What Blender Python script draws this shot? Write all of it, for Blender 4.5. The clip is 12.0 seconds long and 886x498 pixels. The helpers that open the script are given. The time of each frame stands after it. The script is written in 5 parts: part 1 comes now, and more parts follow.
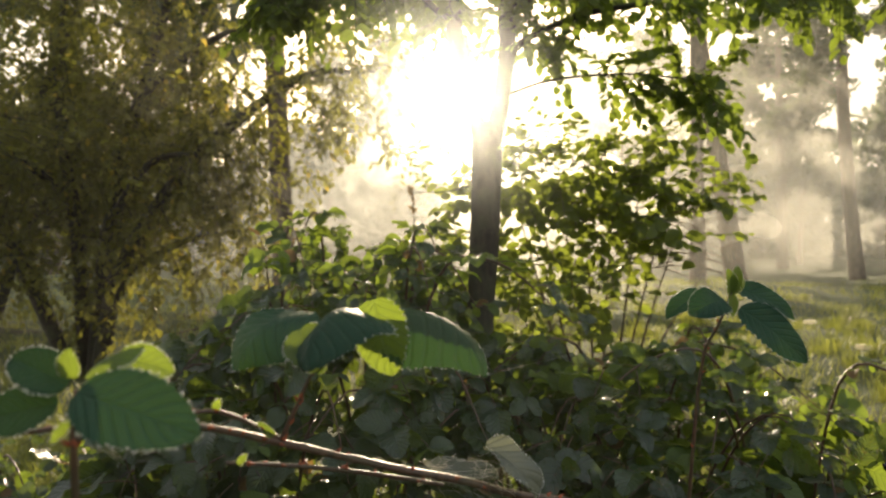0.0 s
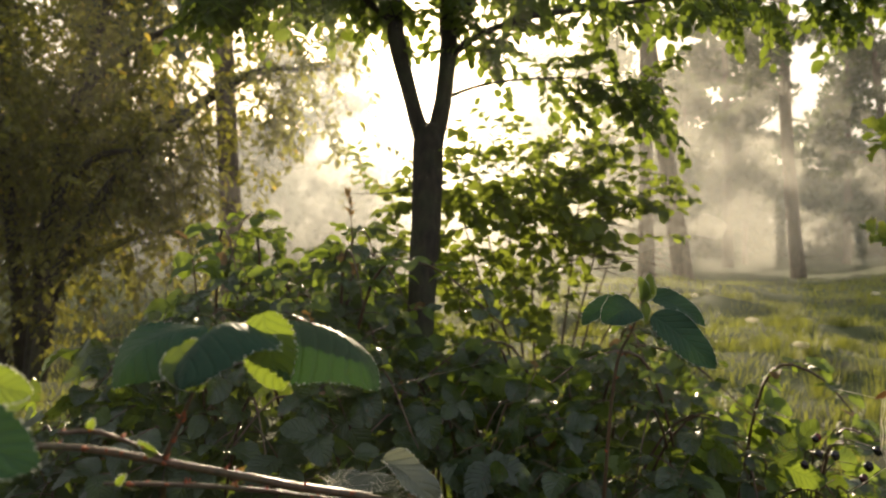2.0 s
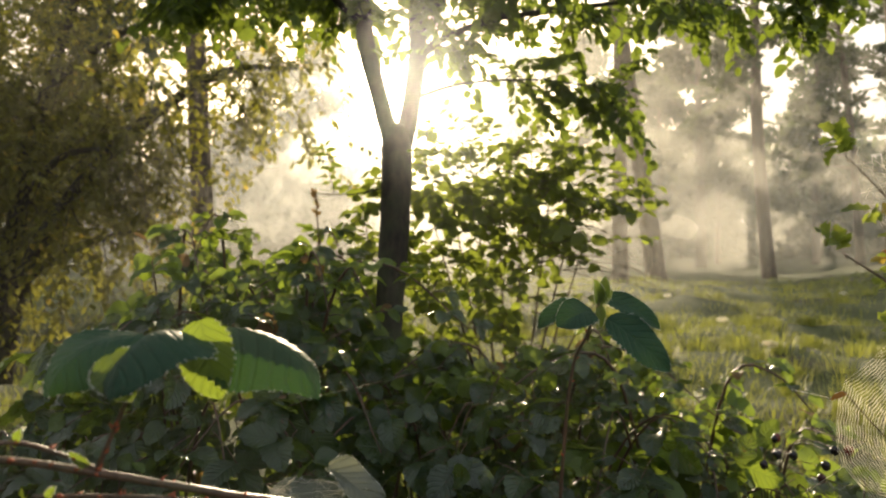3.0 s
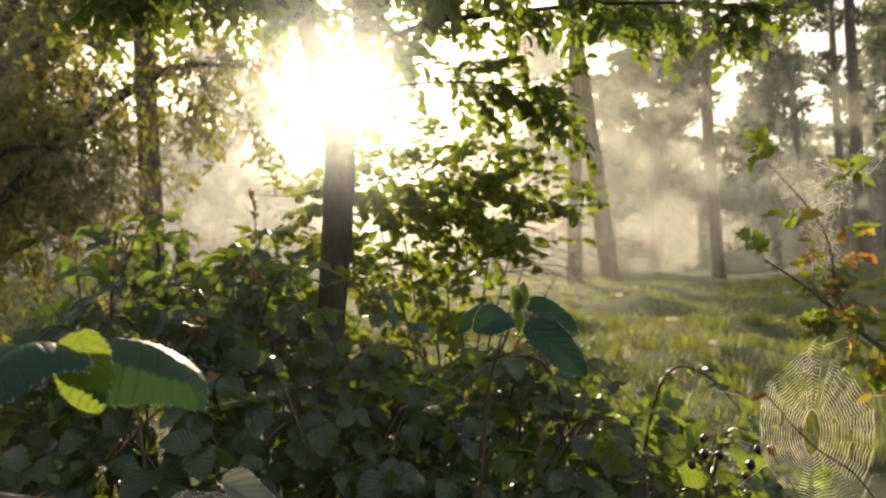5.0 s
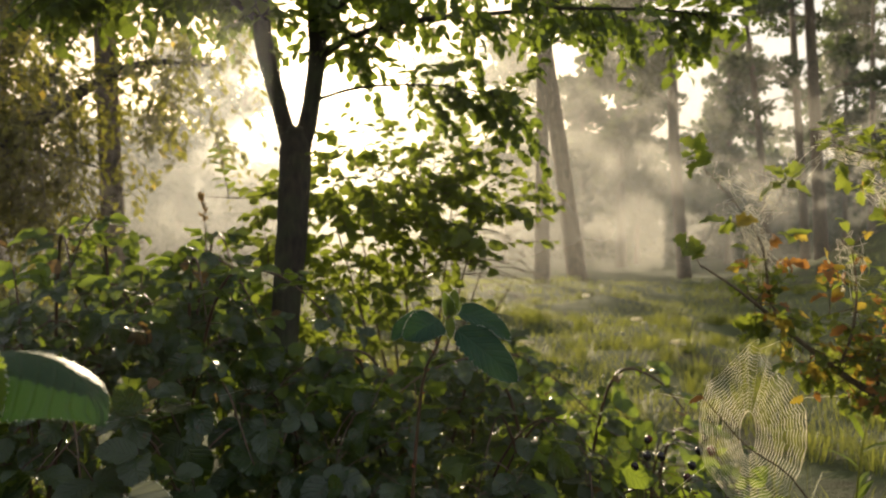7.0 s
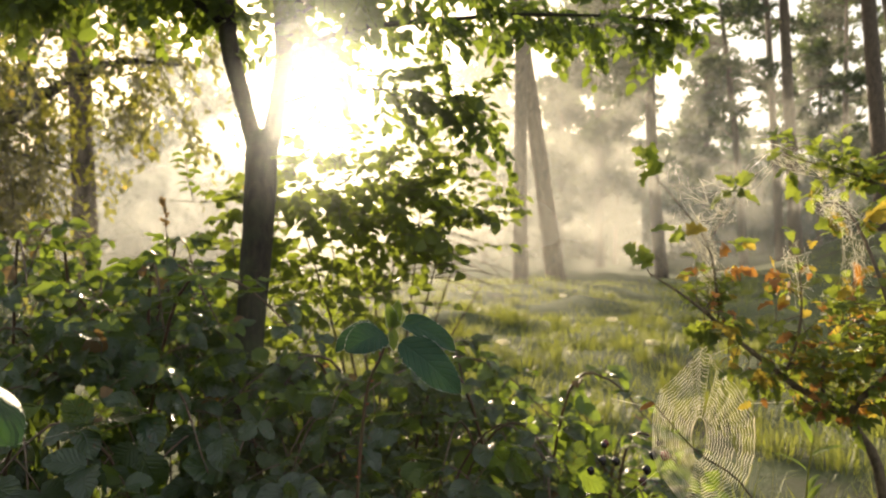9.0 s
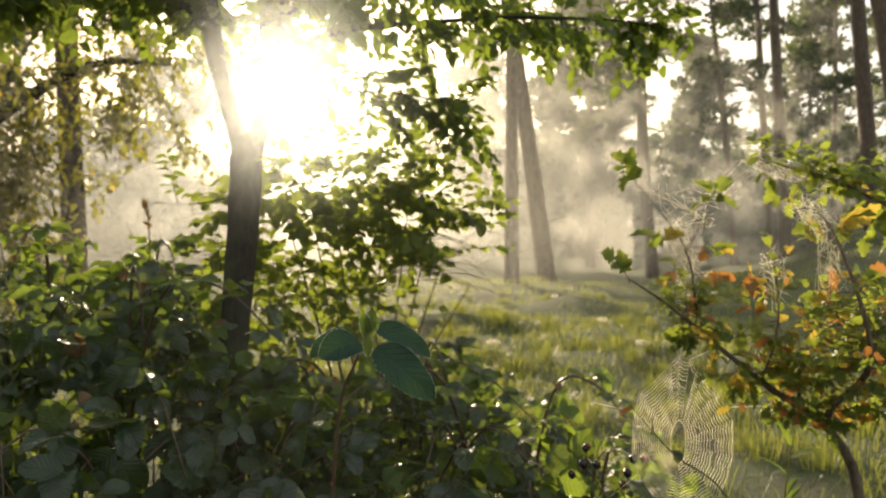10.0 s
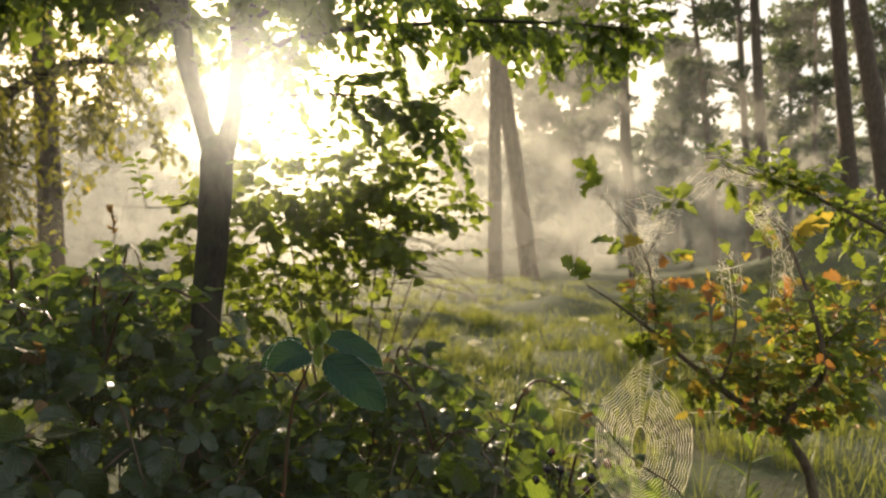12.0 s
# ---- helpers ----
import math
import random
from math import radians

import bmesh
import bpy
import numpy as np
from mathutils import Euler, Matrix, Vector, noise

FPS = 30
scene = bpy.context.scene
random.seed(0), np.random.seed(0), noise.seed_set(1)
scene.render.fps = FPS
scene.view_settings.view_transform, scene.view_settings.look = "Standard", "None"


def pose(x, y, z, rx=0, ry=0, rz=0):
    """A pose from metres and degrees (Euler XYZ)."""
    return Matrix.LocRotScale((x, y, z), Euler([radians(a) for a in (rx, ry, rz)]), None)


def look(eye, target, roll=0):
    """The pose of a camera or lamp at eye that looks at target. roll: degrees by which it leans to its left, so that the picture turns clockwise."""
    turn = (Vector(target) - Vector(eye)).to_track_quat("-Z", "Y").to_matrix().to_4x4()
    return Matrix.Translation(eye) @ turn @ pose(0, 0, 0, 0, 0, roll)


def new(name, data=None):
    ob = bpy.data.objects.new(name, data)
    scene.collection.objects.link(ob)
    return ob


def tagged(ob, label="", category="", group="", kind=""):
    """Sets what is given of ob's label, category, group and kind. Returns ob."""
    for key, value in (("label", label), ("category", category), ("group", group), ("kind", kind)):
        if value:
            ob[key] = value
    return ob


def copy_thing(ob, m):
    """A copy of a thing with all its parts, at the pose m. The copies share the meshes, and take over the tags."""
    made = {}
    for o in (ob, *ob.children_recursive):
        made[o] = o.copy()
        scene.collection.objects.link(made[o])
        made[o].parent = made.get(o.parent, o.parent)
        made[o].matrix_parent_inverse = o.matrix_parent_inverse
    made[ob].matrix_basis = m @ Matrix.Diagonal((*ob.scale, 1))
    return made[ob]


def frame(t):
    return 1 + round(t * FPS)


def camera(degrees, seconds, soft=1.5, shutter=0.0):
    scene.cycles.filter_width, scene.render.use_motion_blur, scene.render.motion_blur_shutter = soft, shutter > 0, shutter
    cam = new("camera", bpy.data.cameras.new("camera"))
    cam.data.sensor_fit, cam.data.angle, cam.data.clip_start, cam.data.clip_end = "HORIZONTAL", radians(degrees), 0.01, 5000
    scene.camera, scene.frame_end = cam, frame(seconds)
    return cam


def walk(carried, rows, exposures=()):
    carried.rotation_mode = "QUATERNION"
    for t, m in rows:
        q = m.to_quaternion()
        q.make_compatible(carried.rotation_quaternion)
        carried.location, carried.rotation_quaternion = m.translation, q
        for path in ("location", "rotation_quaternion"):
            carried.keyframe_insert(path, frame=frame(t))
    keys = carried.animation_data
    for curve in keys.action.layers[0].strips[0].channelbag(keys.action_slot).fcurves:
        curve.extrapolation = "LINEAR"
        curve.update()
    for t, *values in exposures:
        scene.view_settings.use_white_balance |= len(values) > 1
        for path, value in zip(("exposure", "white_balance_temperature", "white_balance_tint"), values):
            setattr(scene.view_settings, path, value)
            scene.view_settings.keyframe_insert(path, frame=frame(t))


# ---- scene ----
cam = camera(63.3, 12.0, soft=2.2)
PATH = [
    (0, (0.0684, -0.1211, 1.0630), (-0.0098, 1.8768, 1.0601), 0.04),
    (0.5, (0.0773, -0.1205, 1.0648), (0.0279, 1.8784, 1.0607), 0.07),
    (1, (0.0868, -0.1192, 1.0670), (0.0684, 1.8803, 1.0620), 0.09),
    (1.5, (0.0969, -0.1174, 1.0693), (0.1108, 1.8823, 1.0638), 0.11),
    (2, (0.1072, -0.1154, 1.0714), (0.1541, 1.8839, 1.0656), 0.14),
    (2.5, (0.1176, -0.1134, 1.0733), (0.1976, 1.8850, 1.0675), 0.16),
    (3, (0.1280, -0.1116, 1.0749), (0.2406, 1.8853, 1.0692), 0.19),
    (5, (0.1682, -0.1093, 1.0801), (0.3969, 1.8775, 1.0754), 0.29),
    (5.5, (0.1779, -0.1103, 1.0816), (0.4305, 1.8735, 1.0770), 0.31),
    (6, (0.1873, -0.1120, 1.0833), (0.4618, 1.8690, 1.0788), 0.33),
    (6.5, (0.1967, -0.1141, 1.0853), (0.4907, 1.8639, 1.0808), 0.35),
    (7, (0.2059, -0.1167, 1.0877), (0.5174, 1.8587, 1.0831), 0.37),
    (9, (0.2418, -0.1276, 1.1003), (0.6074, 1.8385, 1.0950), 0.41),
    (9.5, (0.2506, -0.1298, 1.1039), (0.6272, 1.8343, 1.0984), 0.42),
    (10, (0.2593, -0.1315, 1.1074), (0.6466, 1.8306, 1.1018), 0.42),
    (10.5, (0.2680, -0.1329, 1.1107), (0.6657, 1.8272, 1.1050), 0.41),
    (11, (0.2766, -0.1340, 1.1137), (0.6847, 1.8239, 1.1078), 0.41),
    (11.5, (0.2851, -0.1352, 1.1162), (0.7035, 1.8204, 1.1102), 0.40),
    (12, (0.2935, -0.1368, 1.1180), (0.7220, 1.8164, 1.1119), 0.38),
]
# the glare of the sun brightens the picture whenever it clears the trunk
STOPS = [(0, 1.38), (1.0, 1.32), (1.5, 1.2), (2.5, 1.22), (3.2, 1.32), (5, 1.25), (5.5, 1.18), (6, 1.02), (6.5, 0.97), (7.2, 1.0), (8.8, 1.52), (9.5, 1.55), (10.5, 1.15), (11, 1.18), (11.5, 1.26), (12, 1.2)]
walk(cam, [(t, look(eye, target, roll)) for t, eye, target, roll in PATH], [(t, stops, 7350, 12) for t, stops in STOPS])

# ---- light ----
cam.data.dof.use_dof, cam.data.dof.focus_distance, cam.data.dof.aperture_fstop = True, 0.82, 9.5

SUN_WAY = Vector((-0.0265, 1.0, 0.217)).normalized()      # from the wood towards the sun
SUN_HEIGHT = math.asin(SUN_WAY.z)

world = bpy.data.worlds.new("misty_morning_sky")
scene.world = world
world.use_nodes = True
wt = world.node_tree
wt.nodes.clear()
sky = wt.nodes.new("ShaderNodeTexSky")
sky.sky_type, sky.sun_disc = "NISHITA", False
sky.sun_elevation, sky.sun_rotation = SUN_HEIGHT, math.atan2(SUN_WAY.x, SUN_WAY.y)
sky.air_density, sky.dust_density, sky.ozone_density = 1.0, 7.0, 1.0
coord = wt.nodes.new("ShaderNodeTexCoord")
dot = wt.nodes.new("ShaderNodeVectorMath")
dot.operation = "DOT_PRODUCT"
dot.inputs[1].default_value = SUN_WAY
wt.links.new(coord.outputs["Generated"], dot.inputs[0])


def world_math(op, a, b):
    n = wt.nodes.new("ShaderNodeMath")
    n.operation = op
    for k, v in enumerate((a, b)):
        if isinstance(v, (int, float)):
            n.inputs[k].default_value = v
        else:
            wt.links.new(v, n.inputs[k])
    return n.outputs[0]


# the bright disc of light that thin mist spreads round a low sun
near_sun = world_math("MAXIMUM", dot.outputs["Value"], 0.0)
glow_tight = world_math("MULTIPLY", world_math("POWER", near_sun, 1300.0), 5.0)
glow_wide = world_math("MULTIPLY", world_math("POWER", near_sun, 40.0), 0.15)
glow = world_math("ADD", glow_tight, glow_wide)
sky_bg = wt.nodes.new("ShaderNodeBackground")
sky_bg.inputs["Strength"].default_value = 0.046
wt.links.new(sky.outputs[0], sky_bg.inputs["Color"])
glow_bg = wt.nodes.new("ShaderNodeBackground")
glow_bg.inputs["Color"].default_value = (1.0, 0.95, 0.82, 1)
wt.links.new(glow, glow_bg.inputs["Strength"])
# high thin cloud and mist: an even whitish light from the whole sky
veil_bg = wt.nodes.new("ShaderNodeBackground")
veil_bg.inputs["Color"].default_value = (0.84, 0.93, 1.02, 1)
veil_bg.inputs["Strength"].default_value = 0.29
hazy = wt.nodes.new("ShaderNodeAddShader")
wt.links.new(sky_bg.outputs[0], hazy.inputs[0])
wt.links.new(veil_bg.outputs[0], hazy.inputs[1])
both = wt.nodes.new("ShaderNodeAddShader")
wt.links.new(hazy.outputs[0], both.inputs[0])
wt.links.new(glow_bg.outputs[0], both.inputs[1])
wout = wt.nodes.new("ShaderNodeOutputWorld")
wt.links.new(both.outputs[0], wout.inputs["Surface"])

sun_data = bpy.data.lights.new("sun", "SUN")
sun_data.energy, sun_data.angle, sun_data.color = 5.0, radians(0.7), (1.0, 0.88, 0.66)
sun = new("sun", sun_data)
sun.matrix_world = look(SUN_WAY * 60, (0, 0, 0))


# ---- materials ----
class Nodes:
    """A small hand for wiring one node material."""

    def __init__(self, name):
        self.m = bpy.data.materials.new(name)
        self.m.use_nodes = True
        self.t = self.m.node_tree
        self.t.nodes.clear()

    def set(self, socket, v):
        if isinstance(v, bpy.types.NodeSocket):
            self.t.links.new(v, socket)
        elif isinstance(v, (tuple, list)) and len(v) == 3 and socket.type == "RGBA":
            socket.default_value = (*v, 1)
        else:
            socket.default_value = v

    def node(self, kind, out=0, **ins):
        n = self.t.nodes.new(kind)
        for k, v in ins.items():
            self.set(n.inputs[k.replace("_", " ")], v)
        return n.outputs[out]

    def math(self, op, a, b=0.0, clamp=False):
        n = self.t.nodes.new("ShaderNodeMath")
        n.operation, n.use_clamp = op, clamp
        self.set(n.inputs[0], a), self.set(n.inputs[1], b)
        return n.outputs[0]

    def noise(self, vector, scale, detail=3.0, rough=0.6):
        return self.node("ShaderNodeTexNoise", 0, Vector=vector, Scale=scale, Detail=detail, Roughness=rough)

    def coords(self, which="Object"):
        return self.t.nodes.new("ShaderNodeTexCoord").outputs[which]

    def ramp(self, fac, *stops):
        n = self.t.nodes.new("ShaderNodeValToRGB")
        while len(n.color_ramp.elements) < len(stops):
            n.color_ramp.elements.new(0.5)
        for e, (p, c) in zip(n.color_ramp.elements, stops):
            e.position, e.color = p, (*c, 1)
        self.set(n.inputs[0], fac)
        return n.outputs[0]

    def mix(self, fac, a, b, blend="MIX"):
        n = self.t.nodes.new("ShaderNodeMix")
        n.data_type, n.blend_type = "RGBA", blend
        self.set(n.inputs[0], fac), self.set(n.inputs[6], a), self.set(n.inputs[7], b)
        return n.outputs[2]

    def shaders(self, fac, a, b):
        n = self.t.nodes.new("ShaderNodeMixShader")
        self.set(n.inputs[0], fac)
        self.t.links.new(a, n.inputs[1]), self.t.links.new(b, n.inputs[2])
        return n.outputs[0]

    def bump(self, height, strength, distance):
        return self.node("ShaderNodeBump", 0, Strength=strength, Distance=distance, Height=height)

    def done(self, surface):
        o = self.t.nodes.new("ShaderNodeOutputMaterial")
        self.t.links.new(surface, o.inputs["Surface"])
        return self.m


def leaf_material(name, dark, light, through_light, spots=(0.16, 0.07, 0.02), spot_share=0.2, gloss=0.42, veins=7.0, bleed=0.5, shine_level=0.5):
    """A thin leaf: glossy skin, colour that varies from leaf to leaf, light that shines through it, veins and blotches."""
    n = Nodes(name)
    uv = n.t.nodes.new("ShaderNodeUVMap").outputs[0]
    own = n.math("FRACT", n.math("ADD", n.node("ShaderNodeObjectInfo", 5), n.t.nodes.new("ShaderNodeNewGeometry").outputs["Random Per Island"]))
    sep = n.t.nodes.new("ShaderNodeSeparateXYZ")
    n.t.links.new(uv, sep.inputs[0])
    across = n.math("ABSOLUTE", n.math("SUBTRACT", sep.outputs[0], 0.5))
    # side veins run forward from the midrib
    side = n.math("SINE", n.math("MULTIPLY", n.math("SUBTRACT", sep.outputs[1], n.math("MULTIPLY", across, 0.55)), veins * 6.283))
    vein = n.math("POWER", n.math("MULTIPLY", n.math("ADD", side, 1.0), 0.5), 7.0)
    rib = n.math("SUBTRACT", 1.0, n.math("MULTIPLY", across, 22.0), clamp=True)
    vein = n.math("MAXIMUM", vein, rib, clamp=True)
    obj = n.coords("Object")
    mottle = n.noise(obj, 55.0, 4.0)
    broad = n.noise(obj, 9.0, 2.0)
    fac = n.math("ADD", n.math("MULTIPLY", own, 0.65), n.math("MULTIPLY", n.math("SUBTRACT", mottle, 0.5), 0.9), clamp=True)
    col = n.mix(fac, dark, light)
    col = n.mix(n.math("MULTIPLY", vein, 0.2), col, light)
    spot = n.math("MULTIPLY", n.ramp(n.noise(obj, 150.0, 2.0), (0.62, (0, 0, 0)), (0.7, (1, 1, 1))), n.math("MULTIPLY", spot_share, n.math("GREATER_THAN", broad, 0.48)))
    col = n.mix(spot, col, spots)
    shine = n.mix(n.math("MULTIPLY", n.math("SUBTRACT", 1.0, n.math("MULTIPLY", vein, 0.6)), n.math("ADD", 0.55, n.math("MULTIPLY", own, 0.45))), n.mix(0.5, through_light, dark), through_light)
    shine = n.mix(spot, shine, spots)
    relief = n.bump(n.math("SUBTRACT", n.math("MULTIPLY", mottle, 0.6), vein), 0.6, 0.0012)
    skin = n.node("ShaderNodeBsdfPrincipled", 0, Base_Color=col, Roughness=n.math("ADD", gloss, n.math("MULTIPLY", mottle, 0.18)), Specular_IOR_Level=shine_level, Normal=relief)
    lit = n.node("ShaderNodeBsdfTranslucent", 0, Color=shine, Normal=relief)
    return n.done(n.shaders(bleed, skin, lit))


def bark_material(name, dark, light, scale, stretch=5.0, moss=0.0, relief=0.01, rough=0.85):
    n = Nodes(name)
    obj = n.coords("Object")
    scaled = n.t.nodes.new("ShaderNodeMapping")
    n.t.links.new(obj, scaled.inputs[0])
    scaled.inputs["Scale"].default_value = (stretch, stretch, 1.0)
    cracks = n.noise(scaled.outputs[0], scale, 6.0, 0.7)
    big = n.noise(obj, scale * 0.35, 3.0)
    col = n.mix(n.ramp(cracks, (0.35, (0, 0, 0)), (0.68, (1, 1, 1))), dark, light)
    col = n.mix(n.math("MULTIPLY", n.ramp(big, (0.45, (0, 0, 0)), (0.7, (1, 1, 1))), moss), col, (0.07, 0.085, 0.035))
    skin = n.node("ShaderNodeBsdfPrincipled", 0, Base_Color=col, Roughness=rough, Normal=n.bump(cracks, 0.9, relief))
    return n.done(skin)


def thread_material():
    n = Nodes("dewy_spider_silk")
    bead = n.noise(n.coords("Object"), 900.0, 2.0)
    a = n.node("ShaderNodeBsdfPrincipled", 0, Base_Color=(0.85, 0.84, 0.8), Roughness=n.math("MULTIPLY", bead, 0.6))
    b = n.node("ShaderNodeBsdfTranslucent", 0, Color=(1.0, 0.95, 0.82))
    return n.done(n.shaders(0.85, a, b))


def dew_material():
    n = Nodes("dew_drop")
    a = n.node("ShaderNodeBsdfPrincipled", 0, Base_Color=(0.9, 0.9, 0.88), Roughness=0.15)
    b = n.node("ShaderNodeBsdfTranslucent", 0, Color=(0.95, 0.93, 0.86))
    return n.done(n.shaders(0.65, a, b))


def mist_scatter(n, onward, spread):
    """Droplets throw a share of the sun's light onwards, in a cone, and the rest all round."""
    # the cone makes the glow round the sun, also for the imitated glare
    cone = n.node("ShaderNodeBsdfRefraction", 0, Color=(0.92, 0.96, 1.0), Roughness=spread, IOR=1.4)
    return n.shaders(onward, n.node("ShaderNodeBsdfTranslucent", 0, Color=(0.94, 0.92, 0.86)), cone)


def mist_material(density):
    """Thin mist: most light passes straight on, the rest is scattered; dense near the ground, patchy."""
    n = Nodes("thin_mist")
    pos = n.coords("Object")
    sep = n.t.nodes.new("ShaderNodeSeparateXYZ")
    n.t.links.new(pos, sep.inputs[0])
    low = n.math("POWER", n.math("SUBTRACT", 1.0, sep.outputs[2], clamp=True), 1.5)
    foot = n.ramp(sep.outputs[2], (0.07, (0, 0, 0)), (0.3, (1, 1, 1)))
    patch = n.ramp(n.noise(pos, 3.0, 3.0, 0.5), (0.25, (0.78, 0.78, 0.78)), (0.75, (1, 1, 1)))
    ends = n.math("SUBTRACT", 1.0, n.math("POWER", n.math("ABSOLUTE", sep.outputs[0]), 3.5), clamp=True)
    own = n.math("MULTIPLY", n.math("MULTIPLY", low, patch), n.math("MULTIPLY", ends, foot))
    thick = n.math("MULTIPLY", own, density)
    return n.done(n.shaders(thick, n.node("ShaderNodeBsdfTransparent", 0, Color=(1, 1, 1)), mist_scatter(n, 0.05, 0.7)))


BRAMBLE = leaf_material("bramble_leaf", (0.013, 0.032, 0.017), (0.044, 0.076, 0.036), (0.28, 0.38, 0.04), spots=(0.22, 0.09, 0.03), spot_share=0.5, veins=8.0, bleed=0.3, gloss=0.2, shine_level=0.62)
# darker, bluish copy of the bramble leaf: shade put into the near leaves' colour
BRAMBLE_SHADED = leaf_material("shaded_bramble_leaf", (0.012, 0.044, 0.028), (0.03, 0.082, 0.044), (0.1, 0.22, 0.03), spots=(0.2, 0.08, 0.03), spot_share=0.3, veins=8.0, bleed=0.1, gloss=0.42, shine_level=0.13)
# between the shaded and the lit leaf colour, for one partly lit leaf
BRAMBLE_HALF_LIT = leaf_material("half_lit_bramble_leaf", (0.025, 0.055, 0.025), (0.06, 0.1, 0.04), (0.09, 0.23, 0.018), spots=(0.2, 0.08, 0.03), spot_share=0.4, veins=8.0, bleed=0.18, gloss=0.42, shine_level=0.25)
# for young leaves, and as a brighter leaf colour that imitates sunlight
BRAMBLE_YOUNG_OR_LIT = leaf_material("young_or_lit_bramble_leaf", (0.07, 0.12, 0.03), (0.14, 0.185, 0.045), (0.36, 0.48, 0.05), spot_share=0.35, bleed=0.44)
BRAMBLE_DEAD = leaf_material("withered_bramble_leaf", (0.12, 0.065, 0.03), (0.24, 0.14, 0.06), (0.42, 0.27, 0.08), spots=(0.1, 0.04, 0.02), spot_share=0.6, bleed=0.35)
SHRUB = leaf_material("buckthorn_leaf", (0.045, 0.065, 0.02), (0.1, 0.125, 0.035), (0.35, 0.43, 0.05), spot_share=0.2, bleed=0.54)
CROWN = leaf_material("tree_leaf", (0.03, 0.055, 0.016), (0.085, 0.125, 0.03), (0.3, 0.4, 0.045), spot_share=0.3, bleed=0.5)
COBWEBBED = leaf_material("cobwebbed_leaf", (0.05, 0.065, 0.05), (0.15, 0.165, 0.14), (0.3, 0.32, 0.2), spots=(0.1, 0.08, 0.05), spot_share=0.5, veins=8.0, bleed=0.25, gloss=0.16)
HAZEL = leaf_material("shaded_tree_leaf", (0.05, 0.058, 0.015), (0.12, 0.11, 0.03), (0.34, 0.33, 0.05), spots=(0.3, 0.14, 0.03), spot_share=0.6, bleed=0.56)
OAK = leaf_material("oak_leaf", (0.04, 0.08, 0.02), (0.12, 0.17, 0.03), (0.42, 0.5, 0.06), spots=(0.3, 0.12, 0.02), spot_share=0.6, veins=5.0, bleed=0.5)
OAK_GOLD = leaf_material("yellowing_oak_leaf", (0.2, 0.18, 0.03), (0.35, 0.26, 0.04), (0.75, 0.55, 0.08), spots=(0.3, 0.1, 0.02), spot_share=0.8, veins=5.0)
OAK_BROWN = leaf_material("withered_orange_leaf", (0.24, 0.09, 0.025), (0.38, 0.17, 0.04), (0.65, 0.3, 0.06), spots=(0.12, 0.04, 0.02), spot_share=0.8, veins=5.0, bleed=0.4)
NEEDLES = leaf_material("pine_needles", (0.025, 0.045, 0.022), (0.06, 0.085, 0.035), (0.13, 0.17, 0.05), spot_share=0.0, gloss=0.5, bleed=0.35)
GRASS = leaf_material("grass_blade", (0.055, 0.08, 0.022), (0.16, 0.165, 0.05), (0.46, 0.48, 0.085), spots=(0.3, 0.22, 0.1), spot_share=0.5, veins=0.0, bleed=0.45)
PINE_BARK = bark_material("pine_bark", (0.05, 0.038, 0.028), (0.18, 0.125, 0.085), 6.0, 3.0, relief=0.03)
TREE_BARK = bark_material("smooth_dark_bark", (0.015, 0.011, 0.008), (0.055, 0.039, 0.026), 22.0, 3.0, moss=0.5, relief=0.004)
TWIG = bark_material("twig_bark", (0.07, 0.05, 0.035), (0.22, 0.16, 0.1), 60.0, 2.0, relief=0.001)
CANE = bark_material("bramble_cane", (0.045, 0.024, 0.016), (0.15, 0.075, 0.045), 90.0, 2.0, moss=0.4, relief=0.0006, rough=0.42)
DEW = dew_material()
THORN = bark_material("red_thorn", (0.3, 0.06, 0.03), (0.45, 0.13, 0.05), 200.0, 1.0, relief=0.0002)
SILK = thread_material()


# ---- shaping ----
def link_mesh(name, verts, faces, mat, uvs=None, smooth=True):
    me = bpy.data.meshes.new(name)
    me.from_pydata([tuple(v) for v in verts], [], [tuple(f) for f in faces])
    if uvs is not None:
        layer = me.uv_layers.new(name="UVMap")
        loops = np.empty(len(me.loops), np.int32)
        me.loops.foreach_get("vertex_index", loops)
        layer.data.foreach_set("uv", np.asarray(uvs, np.float32)[loops].ravel())
    if smooth:
        me.polygons.foreach_set("use_smooth", np.ones(len(me.polygons), bool))
    me.materials.append(mat)
    me.update()
    return me


def part(name, me, parent, label="", kind=""):
    ob = new(name, me)
    ob.parent = parent
    return tagged(ob, label=label, kind=kind)


class Bunch:
    """Gathers many small pieces into one mesh."""

    def __init__(self):
        self.v, self.f, self.u, self.n = [], [], [], 0

    def add(self, verts, faces, uvs=None):
        verts = np.asarray(verts, float)
        self.v.append(verts)
        self.f += [tuple(i + self.n for i in f) for f in faces]
        self.u.append(np.zeros((len(verts), 2)) if uvs is None else np.asarray(uvs))
        self.n += len(verts)

    def mesh(self, name, mat):
        return link_mesh(name, np.concatenate(self.v), self.f, mat, np.concatenate(self.u))


def curve_points(points, steps=5):
    """A smooth line through the points."""
    p = [np.asarray(q, float) for q in points]
    p = [2 * p[0] - p[1], *p, 2 * p[-1] - p[-2]]
    out = []
    for i in range(1, len(p) - 2):
        for k in range(steps):
            t = k / steps
            out.append(0.5 * (2 * p[i] + (p[i + 1] - p[i - 1]) * t + (2 * p[i - 1] - 5 * p[i] + 4 * p[i + 1] - p[i + 2]) * t * t
                              + (3 * p[i] - p[i - 1] - 3 * p[i + 1] + p[i + 2]) * t ** 3))
    out.append(p[-2])
    return np.array(out)


